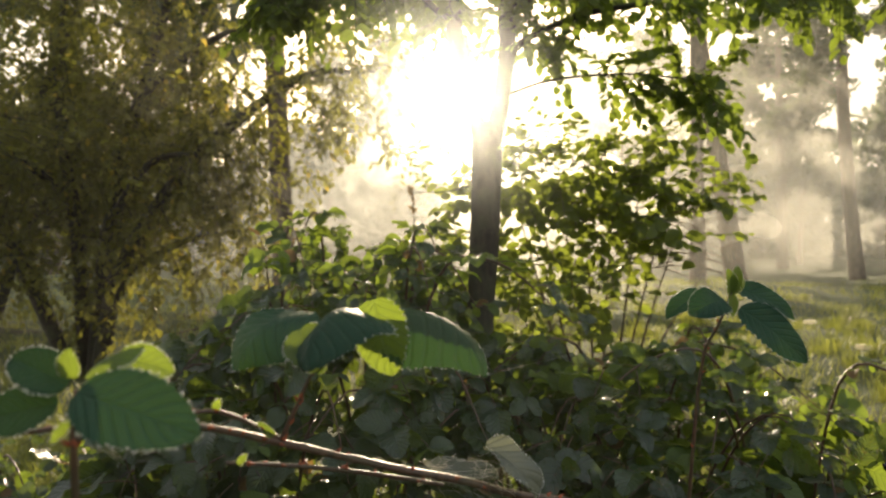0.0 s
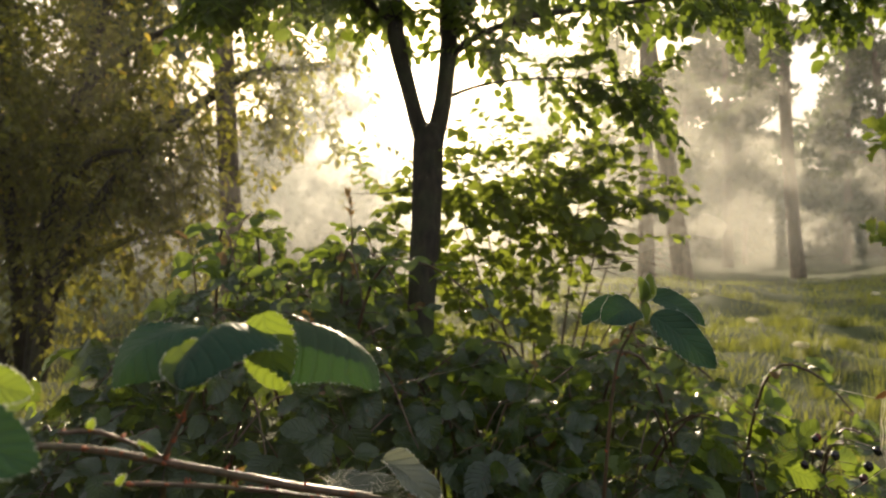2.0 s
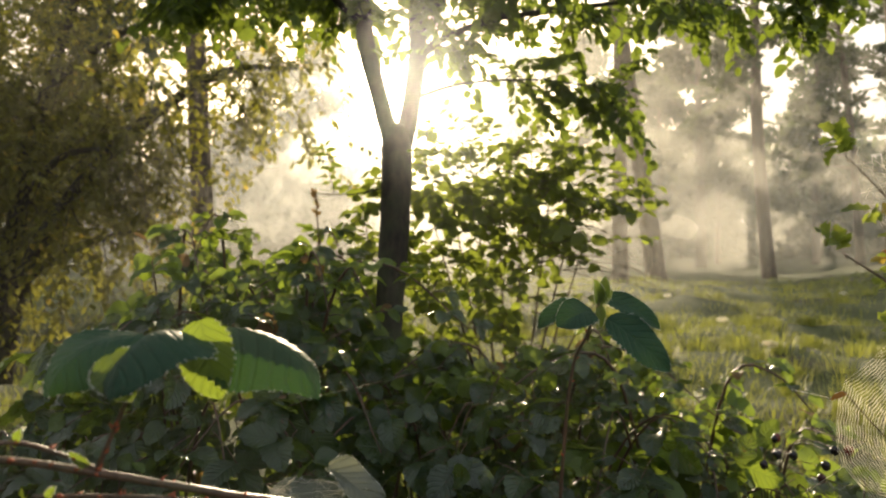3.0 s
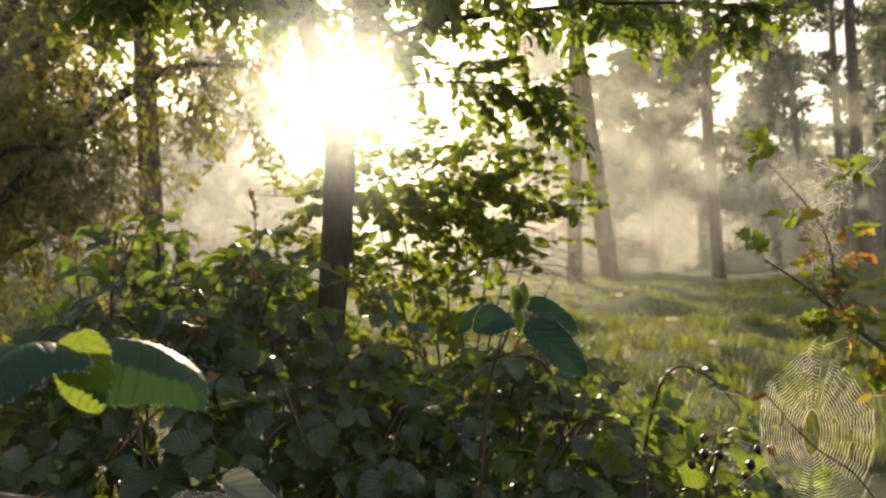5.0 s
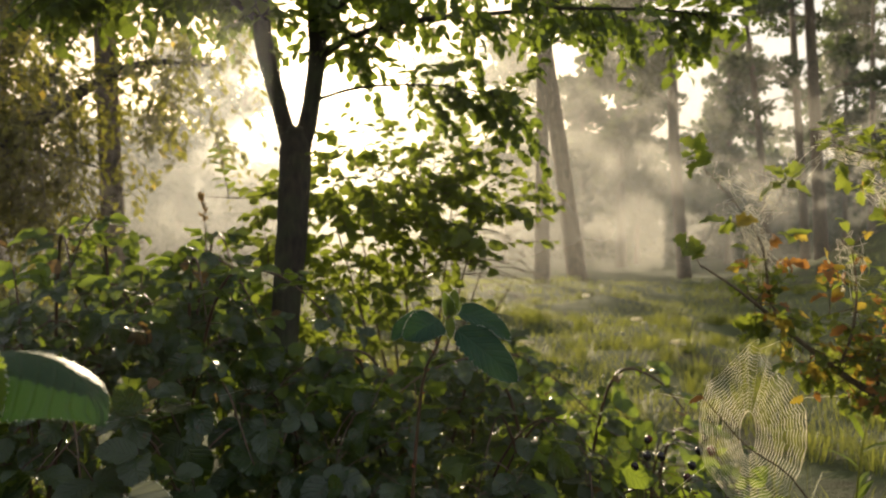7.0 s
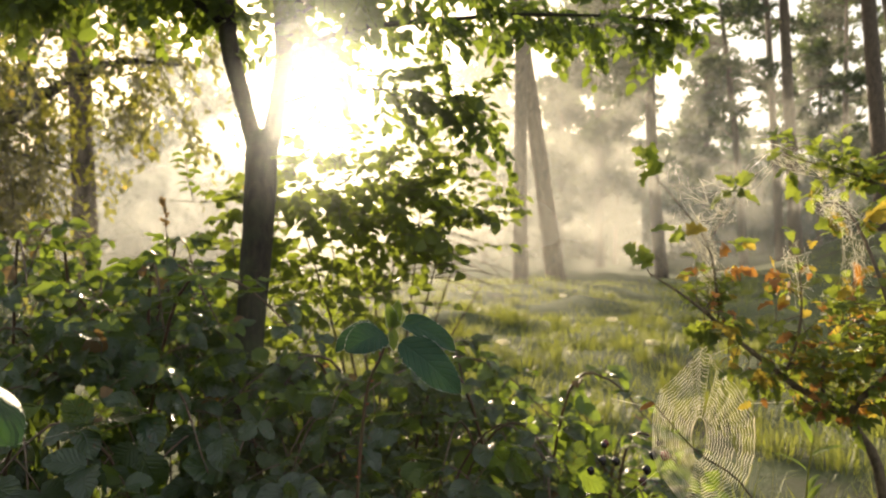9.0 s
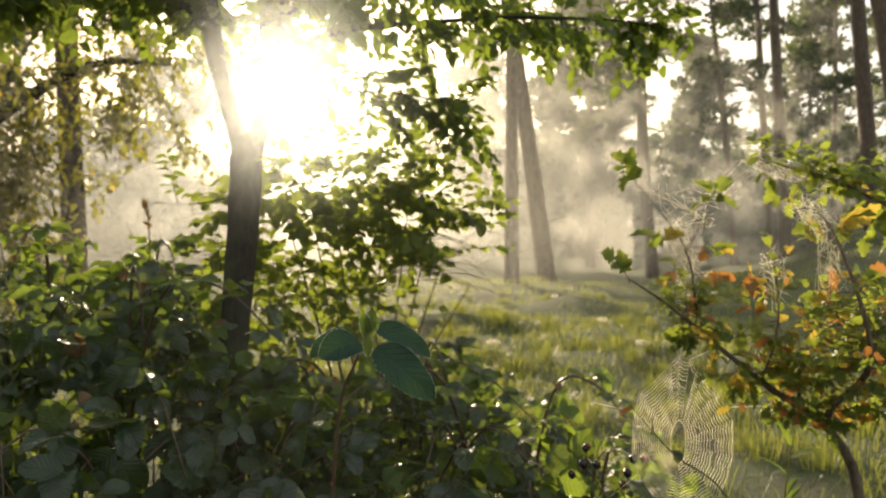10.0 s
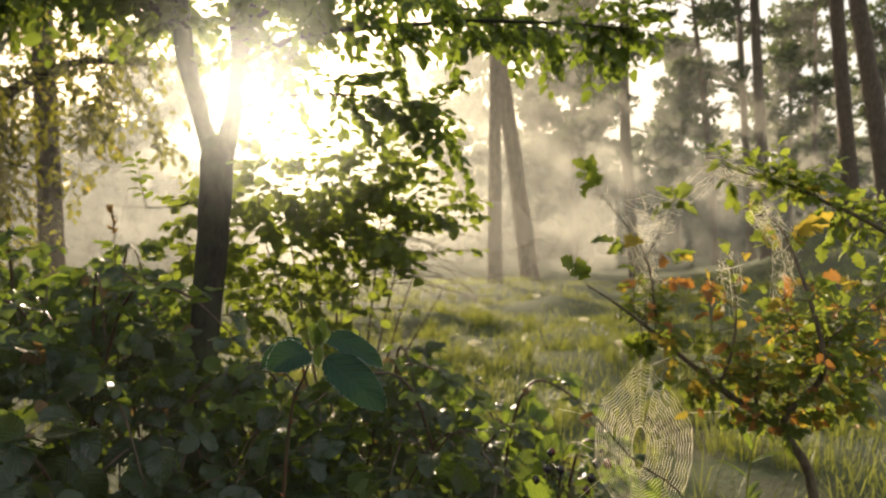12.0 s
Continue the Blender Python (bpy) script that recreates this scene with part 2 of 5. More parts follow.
def tube(points, radii, sides=7, rough=0.0, rng=None, steps=5):
    """A tapered, slightly uneven stem along a smooth line."""
    line = curve_points(points, steps)
    r = np.interp(np.linspace(0, 1, len(line)), np.linspace(0, 1, len(radii)), radii)
    verts, faces, uvs = [], [], []
    side = np.array([1.0, 0.2, 0.1])
    for i, c in enumerate(line):
        d = line[min(i + 1, len(line) - 1)] - line[max(i - 1, 0)]
        d /= np.linalg.norm(d) + 1e-9
        side = side - d * (side @ d)
        if np.linalg.norm(side) < 1e-3:
            side = np.cross(d, [0.3, 1, 0.2])
        side /= np.linalg.norm(side)
        other = np.cross(d, side)
        for k in range(sides):
            a = 2 * math.pi * k / sides
            w = r[i] * (1 + (rng.uniform(-rough, rough) if rng else 0))
            verts.append(c + (side * math.cos(a) + other * math.sin(a)) * w)
            uvs.append((k / sides, i / len(line)))
    n = len(line)
    for i in range(n - 1):
        for k in range(sides):
            k2 = (k + 1) % sides
            faces.append((i * sides + k, i * sides + k2, (i + 1) * sides + k2, (i + 1) * sides + k))
    faces.append(tuple(range((n - 1) * sides, n * sides)))
    faces.append(tuple(reversed(range(sides))))
    return np.array(verts), faces, np.array(uvs)


def stem_mesh(name, mat, points, radii, sides=7, rough=0.0, rng=None, steps=5):
    v, f, u = tube(points, radii, sides, rough, rng, steps)
    return link_mesh(name, v, f, mat, u)


def leaf_shape(length, width, stations=9, columns=1, droop=0.6, fold=0.25, teeth=0.06, pleat=0.0, point=1.0, lobes=0.0, twist=0.0, wave=0.0, seed=1, late=1.0, far_fold=None):
    """A leaf from its stalk at the origin along +Y, its upper side to +Z: arched, folded along the midrib, toothed or lobed at the rim."""
    rng = random.Random(seed)
    verts, faces, uvs = [], [], []
    cols = [c / columns for c in range(-columns, columns + 1)]
    y = z = 0.0
    for i in range(stations):
        v = i / (stations - 1)
        a = droop * v ** late
        if i:
            y += math.cos(a) * length / (stations - 1)
            z -= math.sin(a) * length / (stations - 1)
        half = width / 2 * (v + 0.015) ** 0.5 * (1.0 - v) ** (0.72 * point) * 2.02
        if i == stations - 1:
            half = width * 0.004
        if lobes:
            half *= 1 + lobes * math.sin(v * 3.6 * 2 * math.pi - 1.2)
        tooth = 1 + teeth * (1 if i % 2 else -1) + rng.uniform(-teeth, teeth) * 0.5
        for c in cols:
            w = c * half * (tooth if abs(c) == 1 else 1)
            up = abs(c) ** 1.3 * half * (fold if c > 0 or far_fold is None else far_fold) + pleat * abs(c) * half * math.cos(i * math.pi) + wave * width * math.sin(v * 9 + seed + 3 * c) * abs(c)
            tw = twist * v
            x2, u2 = w * math.cos(tw) - up * math.sin(tw), w * math.sin(tw) + up * math.cos(tw)
            verts.append((x2, y + math.sin(a) * u2 + abs(c) * teeth * length * 0.15, z + math.cos(a) * u2))
            uvs.append((0.5 + c / 2, v))
    k = len(cols)
    for i in range(stations - 1):
        for j in range(k - 1):
            faces.append((i * k + j, i * k + j + 1, (i + 1) * k + j + 1, (i + 1) * k + j))
    return np.array(verts), faces, np.array(uvs)


def seat(p, along, normal, size=1.0):
    """The pose of a leaf whose stalk is at p, that points along, with its upper side to normal."""
    y = Vector(along).normalized()
    x = y.cross(Vector(normal))
    if x.length < 1e-4:
        x = y.orthogonal()
    x.normalize()
    z = x.cross(y)
    m = Matrix((x, y, z)).transposed().to_4x4()
    return Matrix.Translation(p) @ m @ Matrix.Scale(size, 4)


def foliage(parent, shapes, leaves, mat, singles, order=None, name="leaf", rest="foliage"):
    """leaves: (shape number, pose). The first of them become leaves of their own, the rest one mesh."""
    if order:
        leaves = sorted(leaves, key=order)
    kinds = [link_mesh(name, v, f, mat, u) for v, f, u in shapes]
    for k, m in leaves[:singles]:
        part(name, kinds[k], parent).matrix_local = m
    if len(leaves) > singles:
        b = Bunch()
        for k, m in leaves[singles:]:
            v, f, u = shapes[k]
            a = np.array(m)
            b.add(v @ a[:3, :3].T + a[:3, 3], f, u)
        part(rest, b.mesh(rest, mat), parent, kind="stuff")


def nearest_y(item):
    return item[1].translation.y


def rand_dir(rng):
    while True:
        v = Vector((rng.uniform(-1, 1), rng.uniform(-1, 1), rng.uniform(-1, 1)))
        if 0.05 < v.length < 1:
            return v.normalized()


def spray(rng, p, way, length, count, size, leaves, twigs, kinds, sag=0.5, radius=0.0022, spread=0.75, start=0.12, up=(0, 0, 1), sunny=0.0):
    """A twig that leaves p and sags, with leaves at both sides."""
    d, q = Vector(way).normalized(), Vector(p)
    line, step = [q.copy()], length / 6
    for _ in range(6):
        d = (d + Vector((rng.uniform(-0.14, 0.14), rng.uniform(-0.14, 0.14), -sag * 0.17 + rng.uniform(-0.1, 0.1)))).normalized()
        q = q + d * step
        line.append(q.copy())
    if twigs is not None:
        twigs.add(*tube(line, [radius, radius * 0.4], 4, steps=2))
    for k in range(count):
        t = start + (1 - start) * (k + 0.6) / count
        i = min(int(t * 6), 5)
        at = line[i].lerp(line[i + 1], t * 6 - i)
        along = (line[i + 1] - line[i]).normalized()
        side = along.cross(Vector(up))
        side = side.normalized() if side.length > 0.05 else rand_dir(rng)
        side *= (1 if k % 2 else -1)
        tip = along * (0.55 + (0.8 if k == count - 1 else 0)) + side * spread + rand_dir(rng) * 0.4 + Vector((0, 0, -0.15))
        face = (Vector((0, -0.9, 0.35)) if rng.random() < sunny else Vector(up)) + rand_dir(rng) * 0.55
        leaves.append((rng.choice(kinds), seat(at + tip.normalized() * size * 0.1, tip, face, size * rng.uniform(0.65, 1.15))))
    return line


def ground_height(x, y):
    """The lie of the land: a nearly level glade that rises to a bank in the north-east."""
    r = math.hypot(x, y)
    side = x / max(y, 2.0)
    bank = np.interp(side, [-1.5, 0.55, 0.72, 0.9, 1.3, 3.0], [0.012, -0.012, 0.017, 0.085, 0.1, 0.06]) if y > 0 else 0.0
    bank = bank * min(max(r - 9.0, 0.0), 26.0)
    z = bank + 0.3 * math.exp(-((x - 5.0) ** 2 + (y - 16.0) ** 2) / 30.0)
    far = min(max((r - 2.0) / 8.0, 0.0), 1.0)
    z += 0.1 * far * noise.noise(Vector((x * 0.33, y * 0.33, 0.0))) + 0.2 * far * noise.noise(Vector((x * 0.7, y * 0.9, 4.0))) + 0.08 * far * noise.noise(Vector((x * 1.9, y * 1.9, 7.0)))
    if r > 60:
        z = z * max(0.0, 1 - (r - 60) / 200) + min(1.0, (r - 60) / 200) * 1.0
    return z


# ---- the large structure ----
def build_ground():
    n = Nodes("mossy_woodland_ground")
    obj = n.coords("Object")
    patch, fine = n.noise(obj, 0.9, 5.0), n.noise(obj, 14.0, 5.0, 0.7)
    col = n.ramp(patch, (0.32, (0.07, 0.056, 0.027)), (0.48, (0.06, 0.078, 0.022)), (0.68, (0.11, 0.12, 0.036)))
    col = n.mix(n.math("MULTIPLY", fine, 0.7), col, n.mix(0.5, col, (0.02, 0.02, 0.01)))
    lit = n.node("ShaderNodeBsdfPrincipled", 0, Base_Color=col, Roughness=0.95, Normal=n.bump(fine, 0.8, 0.06))
    mat = n.done(lit)
    verts, faces = [(0.0, 0.0, ground_height(0, 0))], []
    rings = [0.6 * 1.035 ** k for k in range(242)]
    turns = 240
    for r in rings:
        for k in range(turns):
            a = 2 * math.pi * k / turns
            x, y = r * math.cos(a), r * math.sin(a)
            verts.append((x, y, ground_height(x, y)))
    for k in range(turns):
        faces.append((0, 1 + k, 1 + (k + 1) % turns))
    for i in range(len(rings) - 1):
        for k in range(turns):
            a, b = 1 + i * turns, 1 + (i + 1) * turns
            faces.append((a + k, b + k, b + (k + 1) % turns, a + (k + 1) % turns))
    ob = new("ground", link_mesh("ground", verts, faces, mat))
    tagged(ob, "uneven mossy woodland floor with short grass", "ground", kind="structure")


def build_grass():
    rng = random.Random(11)
    b = Bunch()
    count = 0
    while count < 34000:
        y = 2.4 + 21 * rng.random() ** 1.7
        x = y * rng.uniform(-0.75, 1.15)
        thick = noise.noise(Vector((x * 0.8, y * 0.8, 9.0))) + 0.5 * noise.noise(Vector((x * 2.3, y * 2.3, 3.0)))
        # fewer blades on the right: bare dark ground stands in for shade
        if thick < rng.uniform(-0.45, 0.45) or (y < 7.0 and 0.3 < x / y < 0.85 and rng.random() < 0.25) or (x / y > 0.7 and rng.random() < 0.8):
            continue
        z = ground_height(x, y)
        tall = rng.uniform(0.03, 0.095) * (1.25 + thick) * (1.0 if y < 12 else 1.2)
        a = rng.uniform(0, 6.283)
        lean = rng.uniform(0.4, 1.6) * tall
        w = rng.uniform(0.0022, 0.0042) * (1 + y * 0.1)
        cx, cy = math.cos(a), math.sin(a)
        b.add([(x - cy * w, y + cx * w, z - 0.01), (x + cy * w, y - cx * w, z - 0.01),
               (x + cx * lean * 0.4 + cy * w * 0.7, y + cy * lean * 0.4 - cx * w * 0.7, z + tall * 0.6), (x + cx * lean * 0.4 - cy * w * 0.7, y + cy * lean * 0.4 + cx * w * 0.7, z + tall * 0.6),
               (x + cx * lean, y + cy * lean, z + tall)], [(0, 1, 2, 3), (3, 2, 4)], [(0, 0), (1, 0), (1, 0.6), (0, 0.6), (0.5, 1)])
        count += 1
    for _ in range(210):
        y0 = 3.0 + 10.0 * rng.random() ** 1.3
        x0 = y0 * rng.uniform(0.05, 1.05)
        wide = rng.uniform(0.1, 0.3)
        if y0 < 6 and x0 / y0 > 0.5 and rng.random() < 0.5:
            continue
        for _ in range(85):
            a, r = rng.uniform(0, 6.283), wide * rng.random() ** 0.7
            cx, cy = math.cos(a), math.sin(a)
            x, y = x0 + cx * r, y0 + cy * r
            z = ground_height(x, y) - 0.01
            tall, lean, w = rng.uniform(0.08, 0.2), rng.uniform(0.03, 0.14), 0.0022 * (1 + y * 0.08)
            b.add([(x - cy * w, y + cx * w, z), (x + cy * w, y - cx * w, z), (x + cx * lean * 0.35 + cy * w, y + cy * lean * 0.35 - cx * w, z + tall * 0.75),
                   (x + cx * lean * 0.35 - cy * w, y + cy * lean * 0.35 + cx * w, z + tall * 0.75), (x + cx * lean, y + cy * lean, z + tall * rng.uniform(0.7, 1.0))],
                  [(0, 1, 2, 3), (3, 2, 4)], [(0, 0), (1, 0), (1, 0.6), (0, 0.6), (0.5, 1)])
    ob = new("grass", b.mesh("grass", GRASS))
    tagged(ob, "short tufted woodland grass wet with dew", "grass", kind="stuff")


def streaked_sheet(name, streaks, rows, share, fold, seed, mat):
    """A sheet, -1 to 1 wide and 0 to 1 tall, cut into fine upright strips that cover a share of it, so things behind
    show through.
    """
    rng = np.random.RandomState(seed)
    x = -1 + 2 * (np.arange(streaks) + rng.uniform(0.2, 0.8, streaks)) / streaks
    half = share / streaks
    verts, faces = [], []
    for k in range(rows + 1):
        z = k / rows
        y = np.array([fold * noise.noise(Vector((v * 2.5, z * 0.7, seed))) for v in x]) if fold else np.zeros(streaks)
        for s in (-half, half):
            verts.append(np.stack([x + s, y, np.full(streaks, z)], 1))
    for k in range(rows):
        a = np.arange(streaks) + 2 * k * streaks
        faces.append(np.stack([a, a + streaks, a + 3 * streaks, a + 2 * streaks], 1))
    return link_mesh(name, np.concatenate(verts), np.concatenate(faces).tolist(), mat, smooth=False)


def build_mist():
    """Haze between the trees, imitated by wide, gently folded translucent sheets."""
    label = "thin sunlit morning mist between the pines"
    # the near sheets are cut into strips so the trees behind show: distance, middle, half width, height, foot, density,
    # streaks
    # the first sheet is added to lighten the left tree, like veiling glare
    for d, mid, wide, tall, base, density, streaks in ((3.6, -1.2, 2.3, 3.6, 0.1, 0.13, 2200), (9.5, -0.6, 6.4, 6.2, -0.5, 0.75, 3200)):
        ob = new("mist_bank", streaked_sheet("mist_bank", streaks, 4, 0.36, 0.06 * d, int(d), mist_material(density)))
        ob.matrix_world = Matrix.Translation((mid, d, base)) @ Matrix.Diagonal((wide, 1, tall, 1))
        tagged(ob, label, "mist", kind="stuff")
    for d, wide, tall, base, density in ((20, 16, 10.5, -0.8, 0.32), (25.5, 24, 15, -0.9, 0.34), (32, 34, 19, -2, 0.2), (40, 52, 25, -5, 0.34), (70, 95, 44, -10, 0.34)):
        verts, faces = [], []
        nx, nz = 28, 8
        for k in range(nz):
            for i in range(nx):
                x, z = -1 + 2 * i / (nx - 1), k / (nz - 1)
                verts.append((x, 0.06 * d * noise.noise(Vector((x * 2.5, z * 0.7, d))), z))
        for k in range(nz - 1):
            for i in range(nx - 1):
                faces.append((k * nx + i, k * nx + i + 1, (k + 1) * nx + i + 1, (k + 1) * nx + i))
        ob = new("mist_bank", link_mesh("mist_bank", verts, faces, mist_material(density)))
        ob.matrix_world = Matrix.Translation((d * 0.08 if d < 30 else d * 0.18, d, base)) @ Matrix.Diagonal((wide, 1, tall, 1))
        tagged(ob, label, "mist", kind="stuff")


def build_glare_sheet():
    """A thin sheet added close before the camera to imitate sun glare; it leans with the low sun."""
    n = Nodes("glare_scatter")
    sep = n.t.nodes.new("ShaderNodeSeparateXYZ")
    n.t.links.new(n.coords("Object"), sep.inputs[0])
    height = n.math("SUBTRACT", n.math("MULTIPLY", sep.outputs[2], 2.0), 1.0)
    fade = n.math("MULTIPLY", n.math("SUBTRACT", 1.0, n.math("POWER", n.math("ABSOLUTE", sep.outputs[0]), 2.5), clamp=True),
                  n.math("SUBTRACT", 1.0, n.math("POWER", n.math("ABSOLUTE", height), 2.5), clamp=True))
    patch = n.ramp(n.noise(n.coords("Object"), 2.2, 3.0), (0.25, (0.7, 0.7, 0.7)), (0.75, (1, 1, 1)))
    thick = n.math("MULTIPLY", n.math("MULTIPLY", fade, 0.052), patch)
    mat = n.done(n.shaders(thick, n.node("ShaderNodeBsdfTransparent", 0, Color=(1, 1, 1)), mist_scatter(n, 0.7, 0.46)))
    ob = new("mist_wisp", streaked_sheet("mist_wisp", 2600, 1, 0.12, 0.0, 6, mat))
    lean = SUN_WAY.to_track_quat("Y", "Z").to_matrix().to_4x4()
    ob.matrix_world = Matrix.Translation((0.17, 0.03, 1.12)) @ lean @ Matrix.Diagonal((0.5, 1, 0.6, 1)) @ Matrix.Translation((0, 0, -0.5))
    tagged(ob, "thin added sheet before the camera that imitates sun glare", "mist", kind="stuff")


def needle_clump(rng, b, c, size, count, blade):
    """A cushion of pine shoots: short stiff fans of needles that point outwards and up."""
    for _ in range(count):
        o = rand_dir(rng)
        p = Vector(c) + Vector((o.x * size, o.y * size, o.z * size * 0.3)) * rng.random() ** 0.4
        d = (o + Vector((0, 0, 0.5)) + rand_dir(rng) * 0.6).normalized()
        s = d.cross(rand_dir(rng)).normalized() * blade * 0.32
        e = d * blade * rng.uniform(0.7, 1.3)
        b.add([p - s * 0.4, p + s * 0.4, p + e + s, p + e * 1.25, p + e - s], [(0, 1, 2, 3, 4)])


def build_pine(x, y, dia, tall, lean, crown_from, clumps, seed, label, clump_size=1.0, blade=0.3, bend=0.0):
    rng = random.Random(seed)
    z0 = ground_height(x, y)
    tree = new("pine_tree")
    tree.location = (x, y, z0)
    tagged(tree, label, "pine tree", group="pines of the glade")
    lx, ly = lean
    spine = [(lx * h * tall + bend * math.sin(h * 5), ly * h * tall, h * tall - (0.25 if h == 0 else 0)) for h in (0, 0.12, 0.3, 0.5, 0.7, 0.85, 1.0)]
    part("trunk", stem_mesh("trunk", PINE_BARK, spine, [dia * 0.62, dia * 0.5, dia * 0.45, dia * 0.4, dia * 0.3, dia * 0.2, 0.03], 12, 0.04, rng), tree)
    line = curve_points(spine, 6)
    limbs, needles = Bunch(), Bunch()
    for k in range(clumps):
        h = crown_from + (1 - crown_from) * ((k + rng.random()) / clumps)
        c = line[min(int(h * (len(line) - 1)), len(line) - 1)]
        a = rng.uniform(0, 6.283)
        reach = tall * 0.2 * (1.1 - 0.75 * (h - crown_from) / (1.001 - crown_from)) * rng.uniform(0.35, 1.15)
        tip = c + np.array([math.cos(a) * reach, math.sin(a) * reach, reach * rng.uniform(-0.1, 0.35)])
        mid = (c + tip) / 2 + np.array([0, 0, reach * 0.06])
        limbs.add(*tube([c, mid, tip], [0.03 + dia * 0.05, 0.035, 0.012], 5, steps=2))
        for j in range(3):
            f = rng.uniform(0.6, 1.08)
            q = c + (tip - c) * f + np.array([rng.uniform(-1, 1), rng.uniform(-1, 1), rng.uniform(-0.05, 0.25)]) * 0.5 * clump_size
            needle_clump(rng, needles, q, clump_size * rng.uniform(0.35, 0.8), int(40 * clump_size ** 0.5), blade)
    part("limb_mass", limbs.mesh("limb_mass", PINE_BARK), tree, kind="stuff")
    part("crown", needles.mesh("crown", NEEDLES), tree, kind="stuff")
    return tree


def build_pines():
    tall_label = "tall Scots pine with a bare reddish-brown trunk in mist"
    # side (x/y), distance, diameter, height, lean, where the crown begins, limbs
    rows = [
        (0.298, 16.0, 0.31, 19, (-0.006, 0), 0.5, 16, 0.0),
        (0.354, 18.0, 0.43, 21, (-0.16, 0), 0.5, 17, 0.0),
        (0.421, 46.0, 0.6, 20, (-0.02, 0), 0.28, 27, 0.0),
        (0.520, 31.0, 0.56, 20, (-0.06, 0), 0.42, 21, -0.2),
        (0.655, 36.0, 0.42, 19, (-0.1, 0), 0.3, 16, 0.15),
        (0.718, 33.0, 0.42, 20, (-0.07, 0), 0.42, 15, 0.0),
        (0.745, 27.0, 0.5, 20, (-0.065, 0), 0.5, 16, 0.0),
        (0.785, 48.0, 0.4, 18, (0.0, 0), 0.3, 25, 0.0),
        (0.905, 22.0, 0.56, 20, (-0.1, 0), 0.46, 16, 0.0),
        (0.985, 18.0, 0.54, 20, (-0.2, 0), 0.5, 16, 0.0),
        (-0.282, 8.2, 0.24, 14, (-0.045, 0), 0.32, 19, 0.0),
        (0.445, 58.0, 0.4, 17, (0.01, 0), 0.25, 25, 0.0),
        (0.59, 52.0, 0.5, 18, (0.0, 0), 0.2, 27, 0.0),
        (0.36, 62.0, 0.5, 17, (0.0, 0), 0.22, 25, 0.0),
        (0.245, 55.0, 0.5, 18, (0.0, 0), 0.3, 21, 0.0),
        (0.15, 60.0, 0.5, 17, (0.0, 0), 0.35, 19, 0.0),
        (-0.115, 48.0, 0.45, 15, (0.0, 0), 0.3, 19, 0.0),
        (-0.2, 58.0, 0.45, 17, (0.0, 0), 0.25, 22, 0.0),
        (-0.42, 30.0, 0.45, 17, (0.0, 0), 0.25, 22, 0.0),
        (-0.6, 26.0, 0.45, 17, (0.0, 0), 0.2, 22, 0.0),
        (1.14, 24.0, 0.5, 19, (-0.03, 0), 0.4, 16, 0.0),
        (-0.1, 40.0, 0.25, 5.5, (0.0, 0), 0.15, 18, 0.0),
        (-0.155, 46.0, 0.25, 7.5, (0.0, 0), 0.15, 18, 0.0),
        (-0.06, 56.0, 0.3, 7.5, (0.0, 0), 0.15, 18, 0.0),
        (0.83, 40.0, 0.4, 19, (0.0, 0), 0.25, 17, 0.0),
        (0.96, 46.0, 0.4, 18, (0.0, 0), 0.25, 17, 0.0),
    ]
    for k, (side, d, dia, tall, lean, base, limbs, bend) in enumerate(rows):
        far = d > 40
        build_pine(0.27 + side * (d + 0.13), d, dia, tall, lean, base, round(limbs * (1.35 if far else 0.98)), 100 + k, "distant Scots pine fading into bright mist" if far else tall_label,
                   clump_size=1.5 if far else 1.15, blade=0.42 if far else 0.3, bend=bend)


def build_far_woods():
    rng = random.Random(21)
    b, trunks = Bunch(), Bunch()
    for _ in range(230):
        d = rng.uniform(72, 125)
        side = rng.uniform(-1.1, 1.3)
        x, y, z = side * d, d, ground_height(side * d, d)
        tall = rng.uniform(9, 19) if abs(side + 0.03) > 0.06 else rng.uniform(7, 12)
        trunks.add(*tube([(x, y, z - 0.5), (x + rng.uniform(-0.4, 0.4), y, z + tall)], [0.28, 0.08], 5, steps=2))
        for _ in range(16):
            h = rng.uniform(0.0, 1.0)
            needle_clump(rng, b, (x + rng.gauss(0, 1.6), y + rng.gauss(0, 1.6), z + h * tall), rng.uniform(0.8, 1.7), 26, 1.0)
    for _ in range(90):
        d = rng.uniform(62, 95)
        side = rng.uniform(-1.1, 1.2)
        z = ground_height(side * d, d)
        for _ in range(5):
            needle_clump(rng, b, (side * d + rng.gauss(0, 1.5), d + rng.gauss(0, 1.0), z + rng.uniform(0.2, 3.2)), rng.uniform(1.0, 1.8), 26, 0.9)
    wood = new("far_woods")
    tagged(wood, "distant pine wood in bright morning mist", "woods", kind="stuff")
    part("trunks", trunks.mesh("trunks", PINE_BARK), wood)
    part("crowns", b.mesh("crowns", NEEDLES), wood)


# ---- trees and shrubs at hand ----
OVAL = [leaf_shape(1.0, 0.72, 8, 1, droop=d, fold=f, teeth=0.03, wave=w, twist=tw, seed=s) for s, (d, f, w, tw) in
        enumerate([(0.3, 0.2, 0.03, 0.1), (0.6, 0.3, 0.05, -0.3), (0.1, 0.12, 0.06, 0.2), (0.9, 0.25, 0.04, 0.4)])]
SIMPLE = [leaf_shape(1.0, 0.58, 4, 1, droop=d, fold=f, teeth=0.0, twist=tw, seed=s) for s, (d, f, tw) in enumerate([(0.4, 0.3, 0.1), (0.9, 0.2, -0.3), (0.1, 0.35, 0.3)])]


